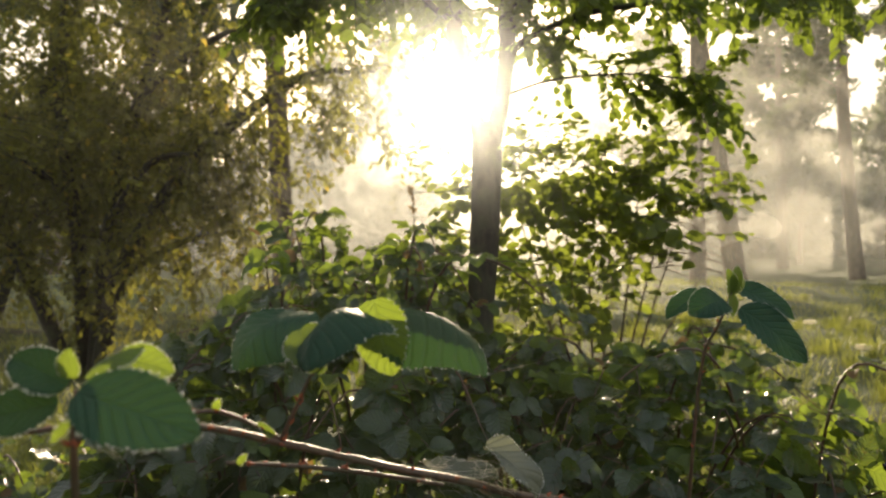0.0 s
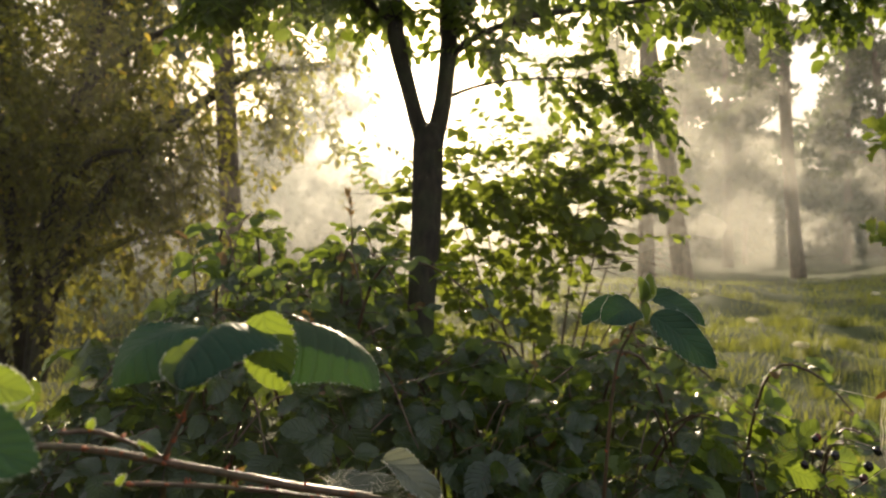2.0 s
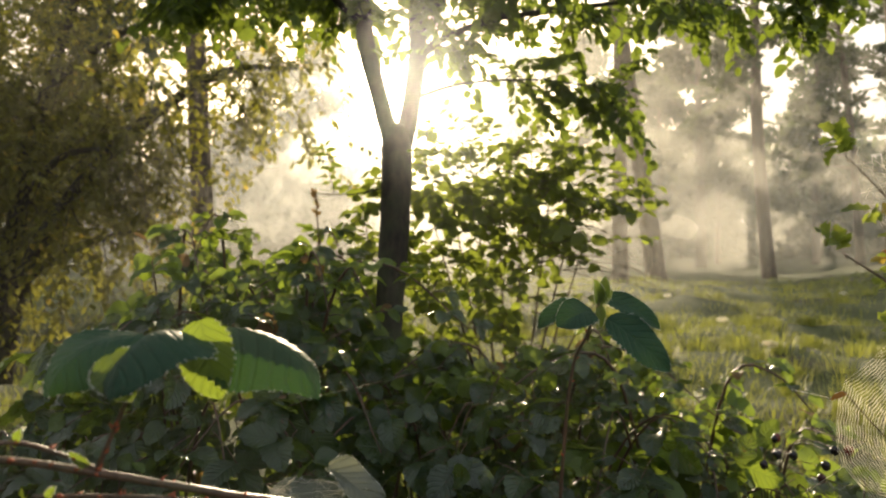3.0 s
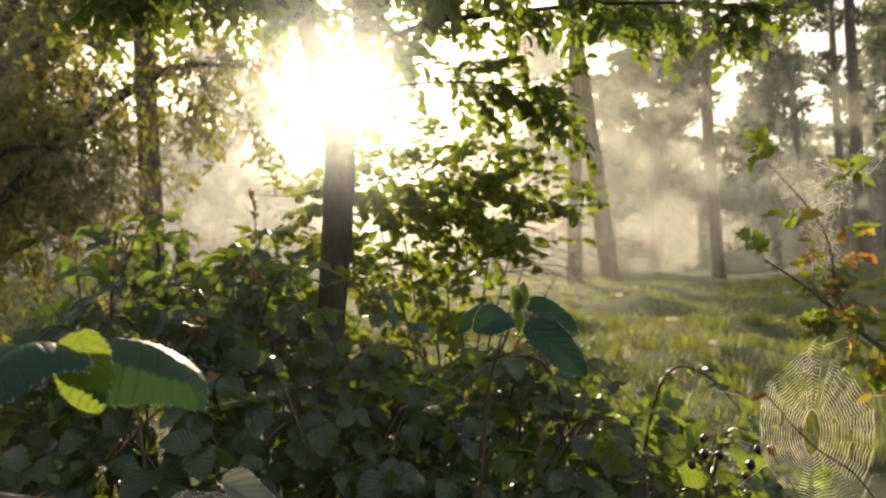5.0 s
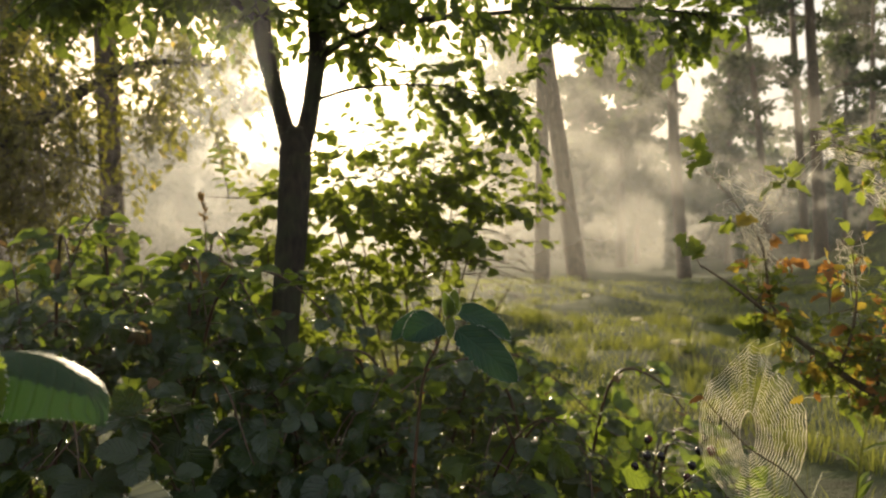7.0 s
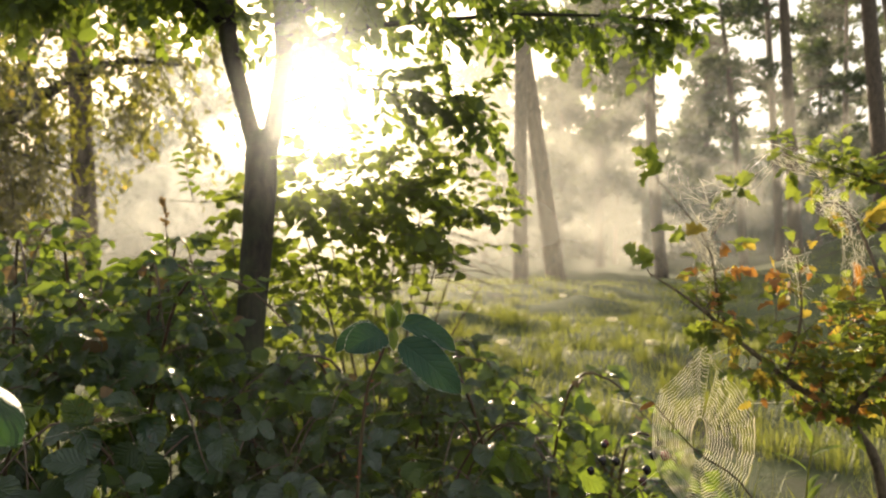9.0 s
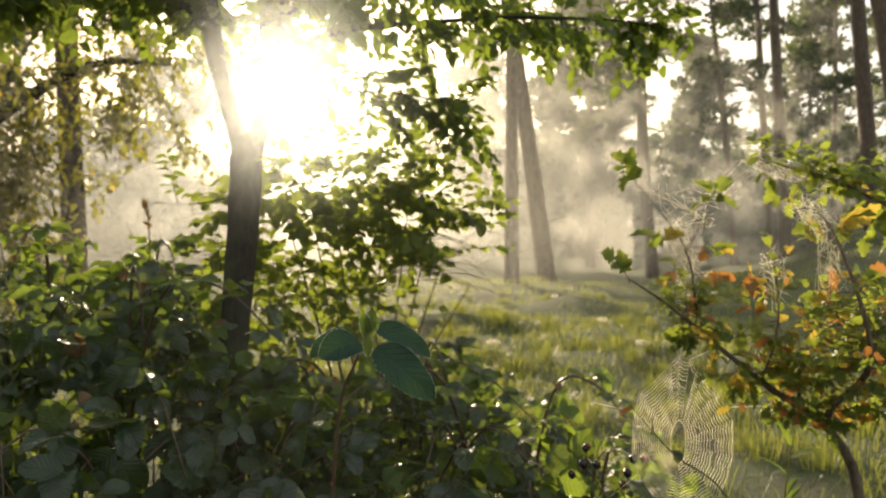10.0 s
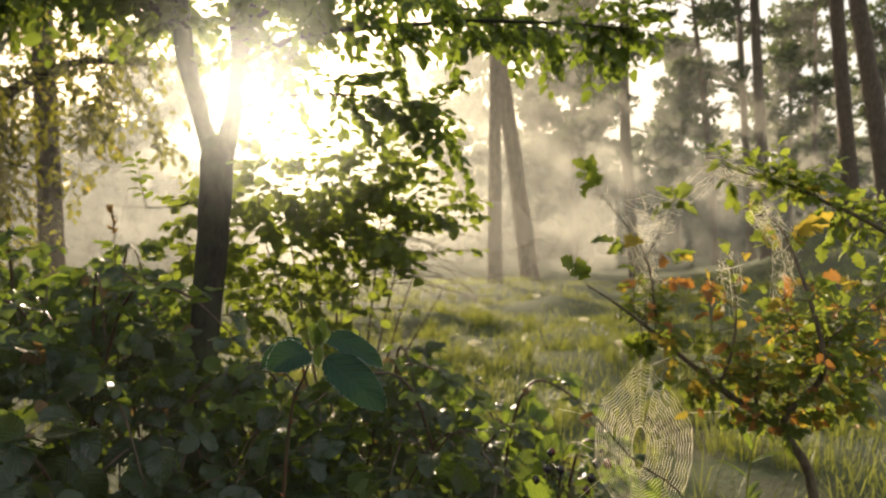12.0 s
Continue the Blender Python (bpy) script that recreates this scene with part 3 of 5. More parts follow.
def build_young_tree():
    """The forked sapling: trunk, two stems, limbs and a leafy crown."""
    rng = random.Random(31)
    tree = new("young_tree")
    tagged(tree, "young forked broadleaved tree with dark trunk among brambles", "tree")
    base = (0.055, 1.69, ground_height(0.05, 1.69) - 0.05)
    part("trunk", stem_mesh("trunk", TREE_BARK, [base, (0.068, 1.73, 0.4), (0.087, 1.77, 0.79), (0.107, 1.84, 1.14), (0.112, 1.89, 1.34), (0.112, 1.9, 1.41)],
                            [0.058, 0.043, 0.036, 0.041, 0.044, 0.034], 14, 0.03, rng), tree)
    limbs = [
        ("stem", [(0.1, 1.895, 1.36), (0.066, 1.9, 1.48), (0.026, 1.9, 1.636), (0.012, 1.92, 1.78), (-0.03, 1.96, 2.2), (-0.06, 2.0, 2.8)], [0.026, 0.023, 0.025, 0.024, 0.017, 0.006]),
        ("stem", [(0.128, 1.895, 1.36), (0.153, 1.9, 1.48), (0.17, 1.9, 1.643), (0.166, 1.9, 1.78), (0.19, 1.92, 2.3), (0.2, 1.95, 3.0)], [0.028, 0.025, 0.025, 0.026, 0.018, 0.006]),
        ("limb", [(0.175, 1.9, 1.6), (0.205, 1.88, 1.63), (0.277, 1.85, 1.662), (0.38, 1.8, 1.686), (0.615, 1.75, 1.707), (0.79, 1.7, 1.715), (1.05, 1.62, 1.7), (1.2, 1.6, 1.68)], [0.016, 0.011, 0.009, 0.008, 0.0065, 0.005, 0.003, 0.001]),
        ("limb", [(0.16, 1.9, 1.49), (0.278, 1.85, 1.519), (0.442, 1.8, 1.524), (0.58, 1.74, 1.5), (0.7, 1.7, 1.45)], [0.006, 0.0045, 0.003, 0.0025, 0.001]),
        ("limb", [(0.02, 1.9, 1.69), (-0.1, 1.88, 1.78), (-0.25, 1.84, 1.81), (-0.4, 1.8, 1.78), (-0.5, 1.78, 1.7)], [0.012, 0.008, 0.006, 0.004, 0.001]),
        ("limb", [(0.17, 1.9, 1.72), (0.32, 1.95, 1.82), (0.6, 2.0, 1.86), (0.9, 1.95, 1.82), (1.1, 1.9, 1.76)], [0.012, 0.009, 0.007, 0.004, 0.001]),
        ("limb", [(0.01, 1.92, 1.8), (-0.12, 2.05, 1.86), (-0.35, 2.1, 1.85), (-0.6, 2.1, 1.76)], [0.012, 0.008, 0.005, 0.001]),
        ("limb", [(0.17, 1.9, 1.68), (0.25, 1.75, 1.78), (0.45, 1.6, 1.76), (0.65, 1.5, 1.7)], [0.01, 0.007, 0.004, 0.001]),
        ("limb", [(0.09, 1.86, 1.24), (-0.01, 1.83, 1.215), (-0.13, 1.8, 1.215)], [0.003, 0.0018, 0.0008]),
        ("limb", [(0.03, 1.9, 1.7), (0.0, 1.75, 1.79), (-0.1, 1.6, 1.78), (-0.22, 1.52, 1.7)], [0.009, 0.006, 0.004, 0.001]),
    ]
    for name, line, radii in limbs:
        part(name, stem_mesh(name, TREE_BARK, line, radii, 8, 0.03, rng), tree)
    leaves, twigs = [], Bunch()
    counts = [60, 60, 84, 36, 60, 70, 54, 50, 1, 44]
    for k, ((name, line, _), many) in enumerate(zip(limbs, counts)):
        pts = curve_points(line, 8)
        for _ in range(many):
            t = rng.uniform(0.5, 1.0) if name == "stem" else rng.uniform(0.42 if k == 3 else 0.12, 1.0)
            i = min(int(t * (len(pts) - 1)), len(pts) - 2)
            along = Vector(pts[i + 1] - pts[i]).normalized()
            way = along * 0.5 + rand_dir(rng) * 0.9 + Vector((0, 0, -0.05))
            spray(rng, pts[i], way, rng.uniform(0.1, 0.22), rng.randint(9, 13), 0.037, leaves, twigs, (0, 1, 2, 3), sag=0.45, radius=0.0016, sunny=0.22)
    # a clear gap above the fork
    leaves = [item for item in leaves if not (-0.04 < item[1].translation.x < 0.25 and item[1].translation.z < 1.6)]
    # unseen limbs added above the view, on the left, to shade the brambles
    for k in range(11):
        a, h = 1.9 + k * 0.27 + rng.uniform(-0.2, 0.2), 2.05 + 0.07 * (k * 4 % 11)
        c = Vector((-0.02 if k % 2 else 0.18, 1.94, h))
        out = Vector((math.cos(a), math.sin(a) - 0.25, 0.0))
        reach = rng.uniform(0.9, 1.35)
        line = [c, c + out * reach * 0.35 + Vector((0, 0, 0.14)), c + out * reach * 0.7 + Vector((0, 0, 0.2)), c + out * reach + Vector((0, 0, 0.16))]
        part("limb", stem_mesh("limb", TREE_BARK, line, [0.012, 0.008, 0.005, 0.001], 7, 0.03, rng), tree)
        pts = curve_points(line, 8)
        for _ in range(30):
            i = rng.randrange(3, len(pts) - 1)
            spray(rng, pts[i], out + rand_dir(rng) * 1.2, rng.uniform(0.2, 0.4), 11, 0.055, leaves, twigs, (0, 1, 2, 3), sag=0.15, radius=0.0018)
    part("fine_branching", twigs.mesh("fine_branching", TREE_BARK), tree, kind="stuff")
    foliage(tree, OVAL, leaves, CROWN, 300, nearest_y, rest="crown")


def build_shrub():
    """The buckthorn-like bush behind the trunk, whose sprays arch outwards."""
    rng = random.Random(41)
    bush = new("leafy_shrub")
    bush_label = "arching leafy shrub with small glossy green leaves"
    tagged(bush, bush_label, "shrub")
    leaves, twigs = [], Bunch()
    xs = [0.1, 0.17, 0.30, 0.44, 0.58, 0.68, 0.75, 0.82, 0.9]
    tops = [1.22, 1.3, 1.39, 1.43, 1.4, 1.32, 1.22, 1.1, 1.0]
    for k in range(9):
        x = 0.2 + 0.08 * k
        top = float(np.interp(x, xs, tops))
        line = [(0.5 + rng.uniform(-0.12, 0.12), 2.3 + rng.uniform(-0.1, 0.1), ground_height(0.5, 2.3) - 0.03), (0.5 + (x - 0.5) * 0.4, 2.28, 0.6), (x, 2.2 + rng.uniform(-0.1, 0.15), top - 0.08)]
        part("stem", stem_mesh("stem", TWIG, line, [0.007, 0.005, 0.0015], 6), bush)
    for _ in range(255):
        x = rng.uniform(0.1, 0.74)
        top = float(np.interp(x, xs, tops))
        low = float(np.interp(x, [0.3, 0.5, 0.65, 0.8], [0.7, 0.94, 1.08, 1.15]))
        z = top - 0.05 - max(0.02, top - low) * rng.random() ** 1.1
        y = 2.2 + rng.uniform(-0.28, 0.25)
        way = Vector(((x - 0.42) * 1.6 + rng.uniform(-0.3, 0.6), rng.uniform(-0.8, 0.4), rng.uniform(-0.1, 0.6)))
        spray(rng, (x - 0.08, y, z - 0.04), way, rng.uniform(0.14, 0.3), rng.randint(8, 12), 0.044, leaves, twigs, (0, 1, 2, 3), sag=1.0 if x < 0.5 else 0.7, radius=0.0018, sunny=0.55)
    for _ in range(34):
        x = rng.uniform(0.12, 0.76)
        top = float(np.interp(x, xs, tops))
        spray(rng, (x, 2.15 + rng.uniform(-0.2, 0.2), top - 0.1), ((x - 0.4) * 1.5 + rng.uniform(-0.3, 0.5), rng.uniform(-0.6, 0.3), 0.9), rng.uniform(0.16, 0.28), 13, 0.037, leaves, twigs, (0, 1, 2, 3), sag=1.3, radius=0.0016, sunny=0.45)
    # light comes in below its outer boughs
    def stays(p):
        return not (p.x > 0.66 and p.z < 1.17) and not (p.x > 0.46 and p.z < 1.06 and rng.random() < 0.6)

    leaves = [item for item in leaves if stays(item[1].translation)]
    # one spray reaches out over the glade
    spray(rng, (0.72, 2.2, 1.09), (1, -0.1, 0.25), 0.22, 15, 0.036, leaves, twigs, (0, 1, 2, 3), sag=0.4, radius=0.0022)
    part("fine_branching", twigs.mesh("fine_branching", TWIG), bush, kind="stuff")
    foliage(bush, OVAL, leaves, SHRUB, 300, nearest_y)


def build_shaded_tree():
    """The dark, dense tree at the edge of the glade, with several stems."""
    rng = random.Random(51)
    tree = new("broadleaved_tree")
    tagged(tree, "dense dark broadleaved tree with low spreading branches", "tree")
    z0 = ground_height(-3.1, 5.8)
    stems = [
        [(-3.1, 5.8, z0 - 0.1), (-3.0, 5.8, 1.0), (-2.75, 5.7, 2.0), (-2.3, 5.5, 3.2), (-2.1, 5.4, 4.6)],
        [(-3.2, 5.9, z0 - 0.1), (-3.3, 5.9, 1.2), (-3.4, 5.8, 2.4), (-3.2, 5.7, 4.0)],
        [(-3.05, 5.75, z0 - 0.1), (-2.8, 5.6, 0.8), (-2.3, 5.4, 1.5), (-1.7, 5.2, 2.0), (-1.1, 5.0, 2.3), (-0.6, 4.9, 2.3)],
        [(-3.2, 5.8, z0 - 0.1), (-3.8, 5.7, 1.2), (-4.4, 5.5, 2.4), (-4.9, 5.4, 3.4)],
        [(-3.1, 5.7, 0.5), (-2.6, 5.5, 0.9), (-2.0, 5.3, 1.15), (-1.4, 5.2, 1.2)],
        [(-2.9, 5.7, 1.3), (-2.4, 5.3, 1.7), (-1.9, 5.1, 1.75), (-1.3, 5.0, 1.6)],
        [(-2.6, 5.6, 2.3), (-2.0, 5.3, 2.6), (-1.3, 5.1, 2.8), (-0.8, 5.0, 2.7)],
        [(-3.3, 5.8, 1.5), (-3.6, 5.2, 1.9), (-3.6, 4.7, 2.0), (-3.4, 4.3, 1.8)],
    ]
    leaves, twigs = [], Bunch()
    for k, line in enumerate(stems):
        r = 0.075 if k < 4 else 0.035
        part("stem", stem_mesh("stem", TREE_BARK, line, [r, r * 0.75, r * 0.5, r * 0.12], 9, 0.05, rng), tree)
        pts = curve_points(line, 8)
        for _ in range(120 if k < 2 else 75 if k < 4 else 34):
            t = rng.uniform(0.3 if k < 4 else 0.1, 1.0)
            i = min(int(t * (len(pts) - 1)), len(pts) - 2)
            way = rand_dir(rng) + Vector((0.2, -0.2, -0.1))
            reach = rng.uniform(0.4, 1.0)
            main = spray(rng, pts[i], way, reach, 10, 0.075, leaves, twigs, (0, 1, 2), sag=0.5, radius=0.004)
            for _ in range(3):
                q = rng.choice(main[2:])
                spray(rng, q, rand_dir(rng) + Vector((0, 0, -0.2)), rng.uniform(0.2, 0.4), 9, 0.068, leaves, twigs, (0, 1, 2), sag=0.7, radius=0.0016)
    part("fine_branching", twigs.mesh("fine_branching", TREE_BARK), tree, kind="stuff")
    rng.shuffle(leaves)
    cut = int(len(leaves) * 0.022)
    foliage(tree, SIMPLE, leaves[cut:], HAZEL, 0, rest="crown")
    foliage(tree, SIMPLE, leaves[:cut], OAK_GOLD, 0, rest="yellow_leaves")
    # unseen copies added behind and beside the camera to dim skylight on the brambles
    for x, y, turn in ((-5.4, -3.2, 40), (-2.6, -5.2, 110), (0.6, -8.2, 290), (-5.6, 0.6, 320)):
        copy_thing(tree, Matrix.Translation((x, y, 0.1)) @ pose(0, 0, 0, 0, 0, turn) @ Matrix.Scale(1.35, 4) @ Matrix.Translation((3.1, -5.8, 0)))
    # others of its kind stand along the left of the glade
    copy_thing(tree, Matrix.Translation((-4.9, 2.4, 0.2)) @ Matrix.Translation((-3.1, 5.8, 0)) @ pose(0, 0, 0, 0, 0, 150) @ Matrix.Translation((3.1, -5.8, 0)))
    copy_thing(tree, Matrix.Translation((-2.3, 2.0, 0.4)) @ Matrix.Translation((-3.1, 5.8, 0)) @ pose(0, 0, 0, 0, 0, 70) @ Matrix.Translation((3.1, -5.8, 0)))
    copy_thing(tree, Matrix.Translation((-1.5, 3.6, 0.9)) @ Matrix.Translation((-3.1, 5.8, 0)) @ pose(0, 0, 0, 0, 0, 200) @ Matrix.Translation((3.1, -5.8, 0)))


LEAFLET = [leaf_shape(1.0, 0.8, 13, 2, droop=d, fold=f, teeth=0.06, pleat=0.06, wave=w, twist=tw, seed=s) for s, (d, f, w, tw) in
           enumerate([(0.5, 0.2, 0.02, 0.1), (0.9, 0.3, 0.04, -0.2), (0.2, 0.12, 0.05, 0.15), (1.3, 0.25, 0.03, 0.3)])]


def bramble_leaf(rng, p, way, face, size, leaves, twigs, unruly=0.4):
    """A compound bramble leaf: a stalk and three leaflets."""
    way = Vector(way).normalized()
    stalk = Vector(p) + way * size * 0.9 + Vector((0, 0, -0.1 * size))
    if twigs is not None:
        twigs.add(*tube([p, (Vector(p) + stalk) / 2 + Vector((0, 0, size * 0.06)), stalk], [0.0011, 0.0008], 4, steps=2))
    side = way.cross(Vector(face)).normalized()
    for s in (-1, 0, 1):
        tip = way * (1.0 if s == 0 else 0.25) + side * s + rand_dir(rng) * 0.25
        at = stalk + way * (size * 0.22 if s == 0 else 0)
        leaves.append((rng.randrange(4), seat(at, tip, Vector(face) + rand_dir(rng) * unruly, size * (1.1 if s == 0 else 0.95) * rng.uniform(0.85, 1.1))))


def bramble_top(x, y):
    h = float(np.interp(x, [-2.5, -0.9, -0.6, -0.42, -0.28, 0.0, 0.12, 0.3, 0.5, 0.7, 0.9, 1.1, 1.35], [0.3, 0.45, 0.74, 0.95, 1.03, 0.99, 0.85, 0.84, 0.86, 0.8, 0.69, 0.52, 0.3]))
    h -= max(0.0, 1.15 - y) * 0.75 + max(0.0, y - 1.5) * (0.3 if x > 0.1 else 0.1)
    h += max(0.0, y - 1.3) * 0.2 * min(1.0, max(0.0, (0.1 - x) * 5))
    return h + 0.05 * noise.noise(Vector((x * 4, y * 4, 2.0)))


def build_brambles():
    """The thicket: each bush has arching canes and many compound leaves."""
    rng = random.Random(61)
    for x0, x1, label in ((-1.9, -0.75, "bramble thicket in deep shade with dark leaves"), (-0.75, 0.0, "dense bramble bush with dark dewy leaves"),
                          (0.0, 0.6, "bramble bush round the foot of the forked tree"), (0.6, 1.3, "low sprawling bramble with blackberries")):
        bush = new("bramble_bush")
        tagged(bush, label, "bramble", group="bramble thicket")
        leaves, twigs = [], Bunch()
        wide = x1 - x0
        for _ in range(int(26 * wide) + 6):
            x, y = rng.uniform(x0, x1), rng.uniform(0.9, 1.9)
            dx = rng.uniform(-0.3, 0.3)
            top = min(bramble_top(x, y), bramble_top(x + dx * 0.6, y - 0.12)) - 0.06
            line = [(x, y, ground_height(x, y) - 0.02), (x + dx * 0.2, y - 0.05, top * 0.7), (x + dx * 0.6, y - 0.12, top), (x + dx, y - 0.25, top - 0.1)]
            part("cane", stem_mesh("cane", CANE, line, [0.004, 0.0035, 0.0022, 0.001], 6), bush)
        for _ in range(int((480 if x1 < -0.7 else 880) * wide)):
            x = rng.uniform(x0, x1)
            front = 0.84 if x < 0.2 else 0.74
            y = front + (2.0 - front) * rng.random() ** 1.2
            z = bramble_top(x, y) - abs(rng.gauss(0, 0.17)) + 0.01
            face = Vector((rng.gauss(0, 0.3), (0.02 if x > 0.3 else -0.12) + rng.gauss(0, 0.26), 1.0))
            crest = z > bramble_top(x, y) - 0.06 and (y > 1.25 or x > 0.55)
            if rng.random() < (0.62 if crest else 0.06):
                face = Vector((rng.gauss(0, 0.4), -1.0, 0.35))
            way = Vector((rng.gauss(0, 0.8), rng.gauss(-0.5, 0.7), rng.gauss(-0.25, 0.3)))
            bramble_leaf(rng, (x, y, z), way, face, 0.024 + 0.046 * rng.random() ** (1.0 if y < 1.2 else 1.5), leaves, twigs, 0.4 if x > 0.3 else 0.6)
        # long shoots arch over the crest
        for _ in range(9 if x1 < 0.1 else 5):
            x, y = rng.uniform(x0, x1), rng.uniform(1.2, 1.9)
            turn, span = rng.uniform(-2.6, -0.5), rng.uniform(0.25, 0.5)
            dx, dy = math.cos(turn) * span, math.sin(turn) * span * 0.6
            top = bramble_top(x, y) + rng.uniform(0.0, 0.05)
            line = [(x, y, top - 0.35), (x + dx * 0.25, y + dy * 0.25, top - 0.02), (x + dx * 0.6, y + dy * 0.6, top + 0.01), (x + dx, y + dy, top - 0.09)]
            part("shoot", stem_mesh("shoot", CANE, line, [0.0036, 0.0032, 0.0024, 0.001], 6), bush)
            for p in curve_points(line, 4)[4:]:
                side = Vector((-dy, dx, 0)).normalized() * rng.choice((-1, 1))
                bramble_leaf(rng, p, side + Vector((dx, dy, 0.1)) * 1.2, (rng.gauss(0, 0.3), rng.gauss(-0.3, 0.4), 1.0), rng.uniform(0.026, 0.045), leaves, twigs)
        for _ in range(int(520 * wide)):
            x = rng.uniform(x0, x1)
            y = rng.uniform(0.95, 1.9)
            z = rng.uniform(0.15, 0.85) * bramble_top(x, y)
            bramble_leaf(rng, (x, y, z), rand_dir(rng) + Vector((0, -0.4, -0.2)), Vector((0, -0.5, 0.8)) + rand_dir(rng) * 0.6, rng.uniform(0.035, 0.06), leaves, twigs)
        part("leaf_stalk_mass", twigs.mesh("leaf_stalk_mass", CANE), bush, kind="stuff")
        rng.shuffle(leaves)
        cut = int(len(leaves) * 0.02)
        # the crest gets more of the brighter leaves: sunlight put into their colour
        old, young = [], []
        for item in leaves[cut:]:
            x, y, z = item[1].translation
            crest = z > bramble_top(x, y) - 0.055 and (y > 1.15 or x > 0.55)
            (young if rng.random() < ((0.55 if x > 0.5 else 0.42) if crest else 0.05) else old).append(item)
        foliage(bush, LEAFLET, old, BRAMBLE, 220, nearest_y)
        foliage(bush, LEAFLET, leaves[:cut], BRAMBLE_DEAD, 50, nearest_y, "withered_leaf", "withered_foliage")
        foliage(bush, LEAFLET, young, BRAMBLE_YOUNG_OR_LIT, 80, nearest_y, "young_leaf", "young_foliage")


# ---- close at hand ----
def hero_leaf(parent, name, mat, base, tip, face, broad, droop=0.7, fold=0.2, teeth=0.05, wave=0.03, twist=0.0, pleat=0.1, lobes=0.0, seed=1, label="", stations=27, dew=True, late=1.0, far_fold=None):
    """One large leaf from base to tip, finely toothed and pleated between its side veins."""
    v, f, u = leaf_shape(1.0, broad, stations, 5, droop=droop, fold=fold, teeth=teeth, pleat=pleat * 0.3, late=late, far_fold=far_fold, lobes=lobes, wave=wave, twist=twist, seed=seed)
    chord = Vector(tip) - Vector(base)
    end = v[-6]
    turn = math.atan2(-end[2], end[1])
    c = chord.normalized()
    side = c.cross(Vector(face)).normalized()
    up = side.cross(c)
    y = c * math.cos(turn) + up * math.sin(turn)
    ob = part(name, link_mesh(name, v, f, mat, u), parent, label)
    size = chord.length / math.hypot(end[1], end[2])
    ob.matrix_local = seat(base, y, side.cross(y), size)
    if dew:
        rng = random.Random(seed)
        b = Bunch()
        for i in range(2, stations):
            for j in (0, 10):
                for _ in range(2):
                    p = Vector(v[i * 11 + j]).lerp(Vector(v[(i - 1) * 11 + j]), rng.random()) + rand_dir(rng) * 0.004
                    r = rng.uniform(0.15, 0.75) * 0.0009 / size
                    b.add([p + Vector(q) * r for q in ((1, 0, 0), (0, 1, 0), (-1, 0, 0), (0, -1, 0), (0, 0, 1), (0, 0, -1))],
                          [(0, 1, 4), (1, 2, 4), (2, 3, 4), (3, 0, 4), (1, 0, 5), (2, 1, 5), (3, 2, 5), (0, 3, 5)])
        part("dew", b.mesh("dew", DEW), ob, kind="stuff")
    return ob


def thorn_mesh():
    v, f, u = tube([(0, 0, 0), (0, 0.0006, 0.0013), (0, 0.0018, 0.0026)], [0.0011, 0.0006, 0.00008], 5, steps=2)
    return link_mesh("thorn", v, f, THORN, u)


def thorny_cane(parent, line, radii, thorns, rng, thorn, sides=9):
    cane = part("cane", stem_mesh("cane", CANE, line, radii, sides, 0.05, rng, 8), parent, "thorny reddish bramble cane")
    pts = curve_points(line, 12)
    for _ in range(thorns):
        i = rng.randrange(1, len(pts) - 2)
        along = Vector(pts[i + 1] - pts[i]).normalized()
        out = along.cross(rand_dir(rng)).normalized()
        if out.z < -0.3:
            out.z *= -0.5
        r = float(np.interp(i / len(pts), np.linspace(0, 1, len(radii)), radii))
        z = out.normalized()
        x = along.cross(z).normalized()
        m = Matrix((x, z.cross(x), z)).transposed().to_4x4()
        part("thorn", thorn, cane).matrix_local = Matrix.Translation(Vector(pts[i]) + z * r * 0.8) @ m @ Matrix.Scale(rng.uniform(0.9, 1.7), 4)
    return cane


def threads(rng, ends, sag=0.004, radius=0.00012):
    b = Bunch()
    for p, q in ends:
        p, q = Vector(p), Vector(q)
        mid = (p + q) / 2 + Vector((0, 0, -sag * rng.random())) + rand_dir(rng) * sag * 0.4
        b.add(*tube([p, mid, q], [radius, radius], 3, steps=2))
    return b


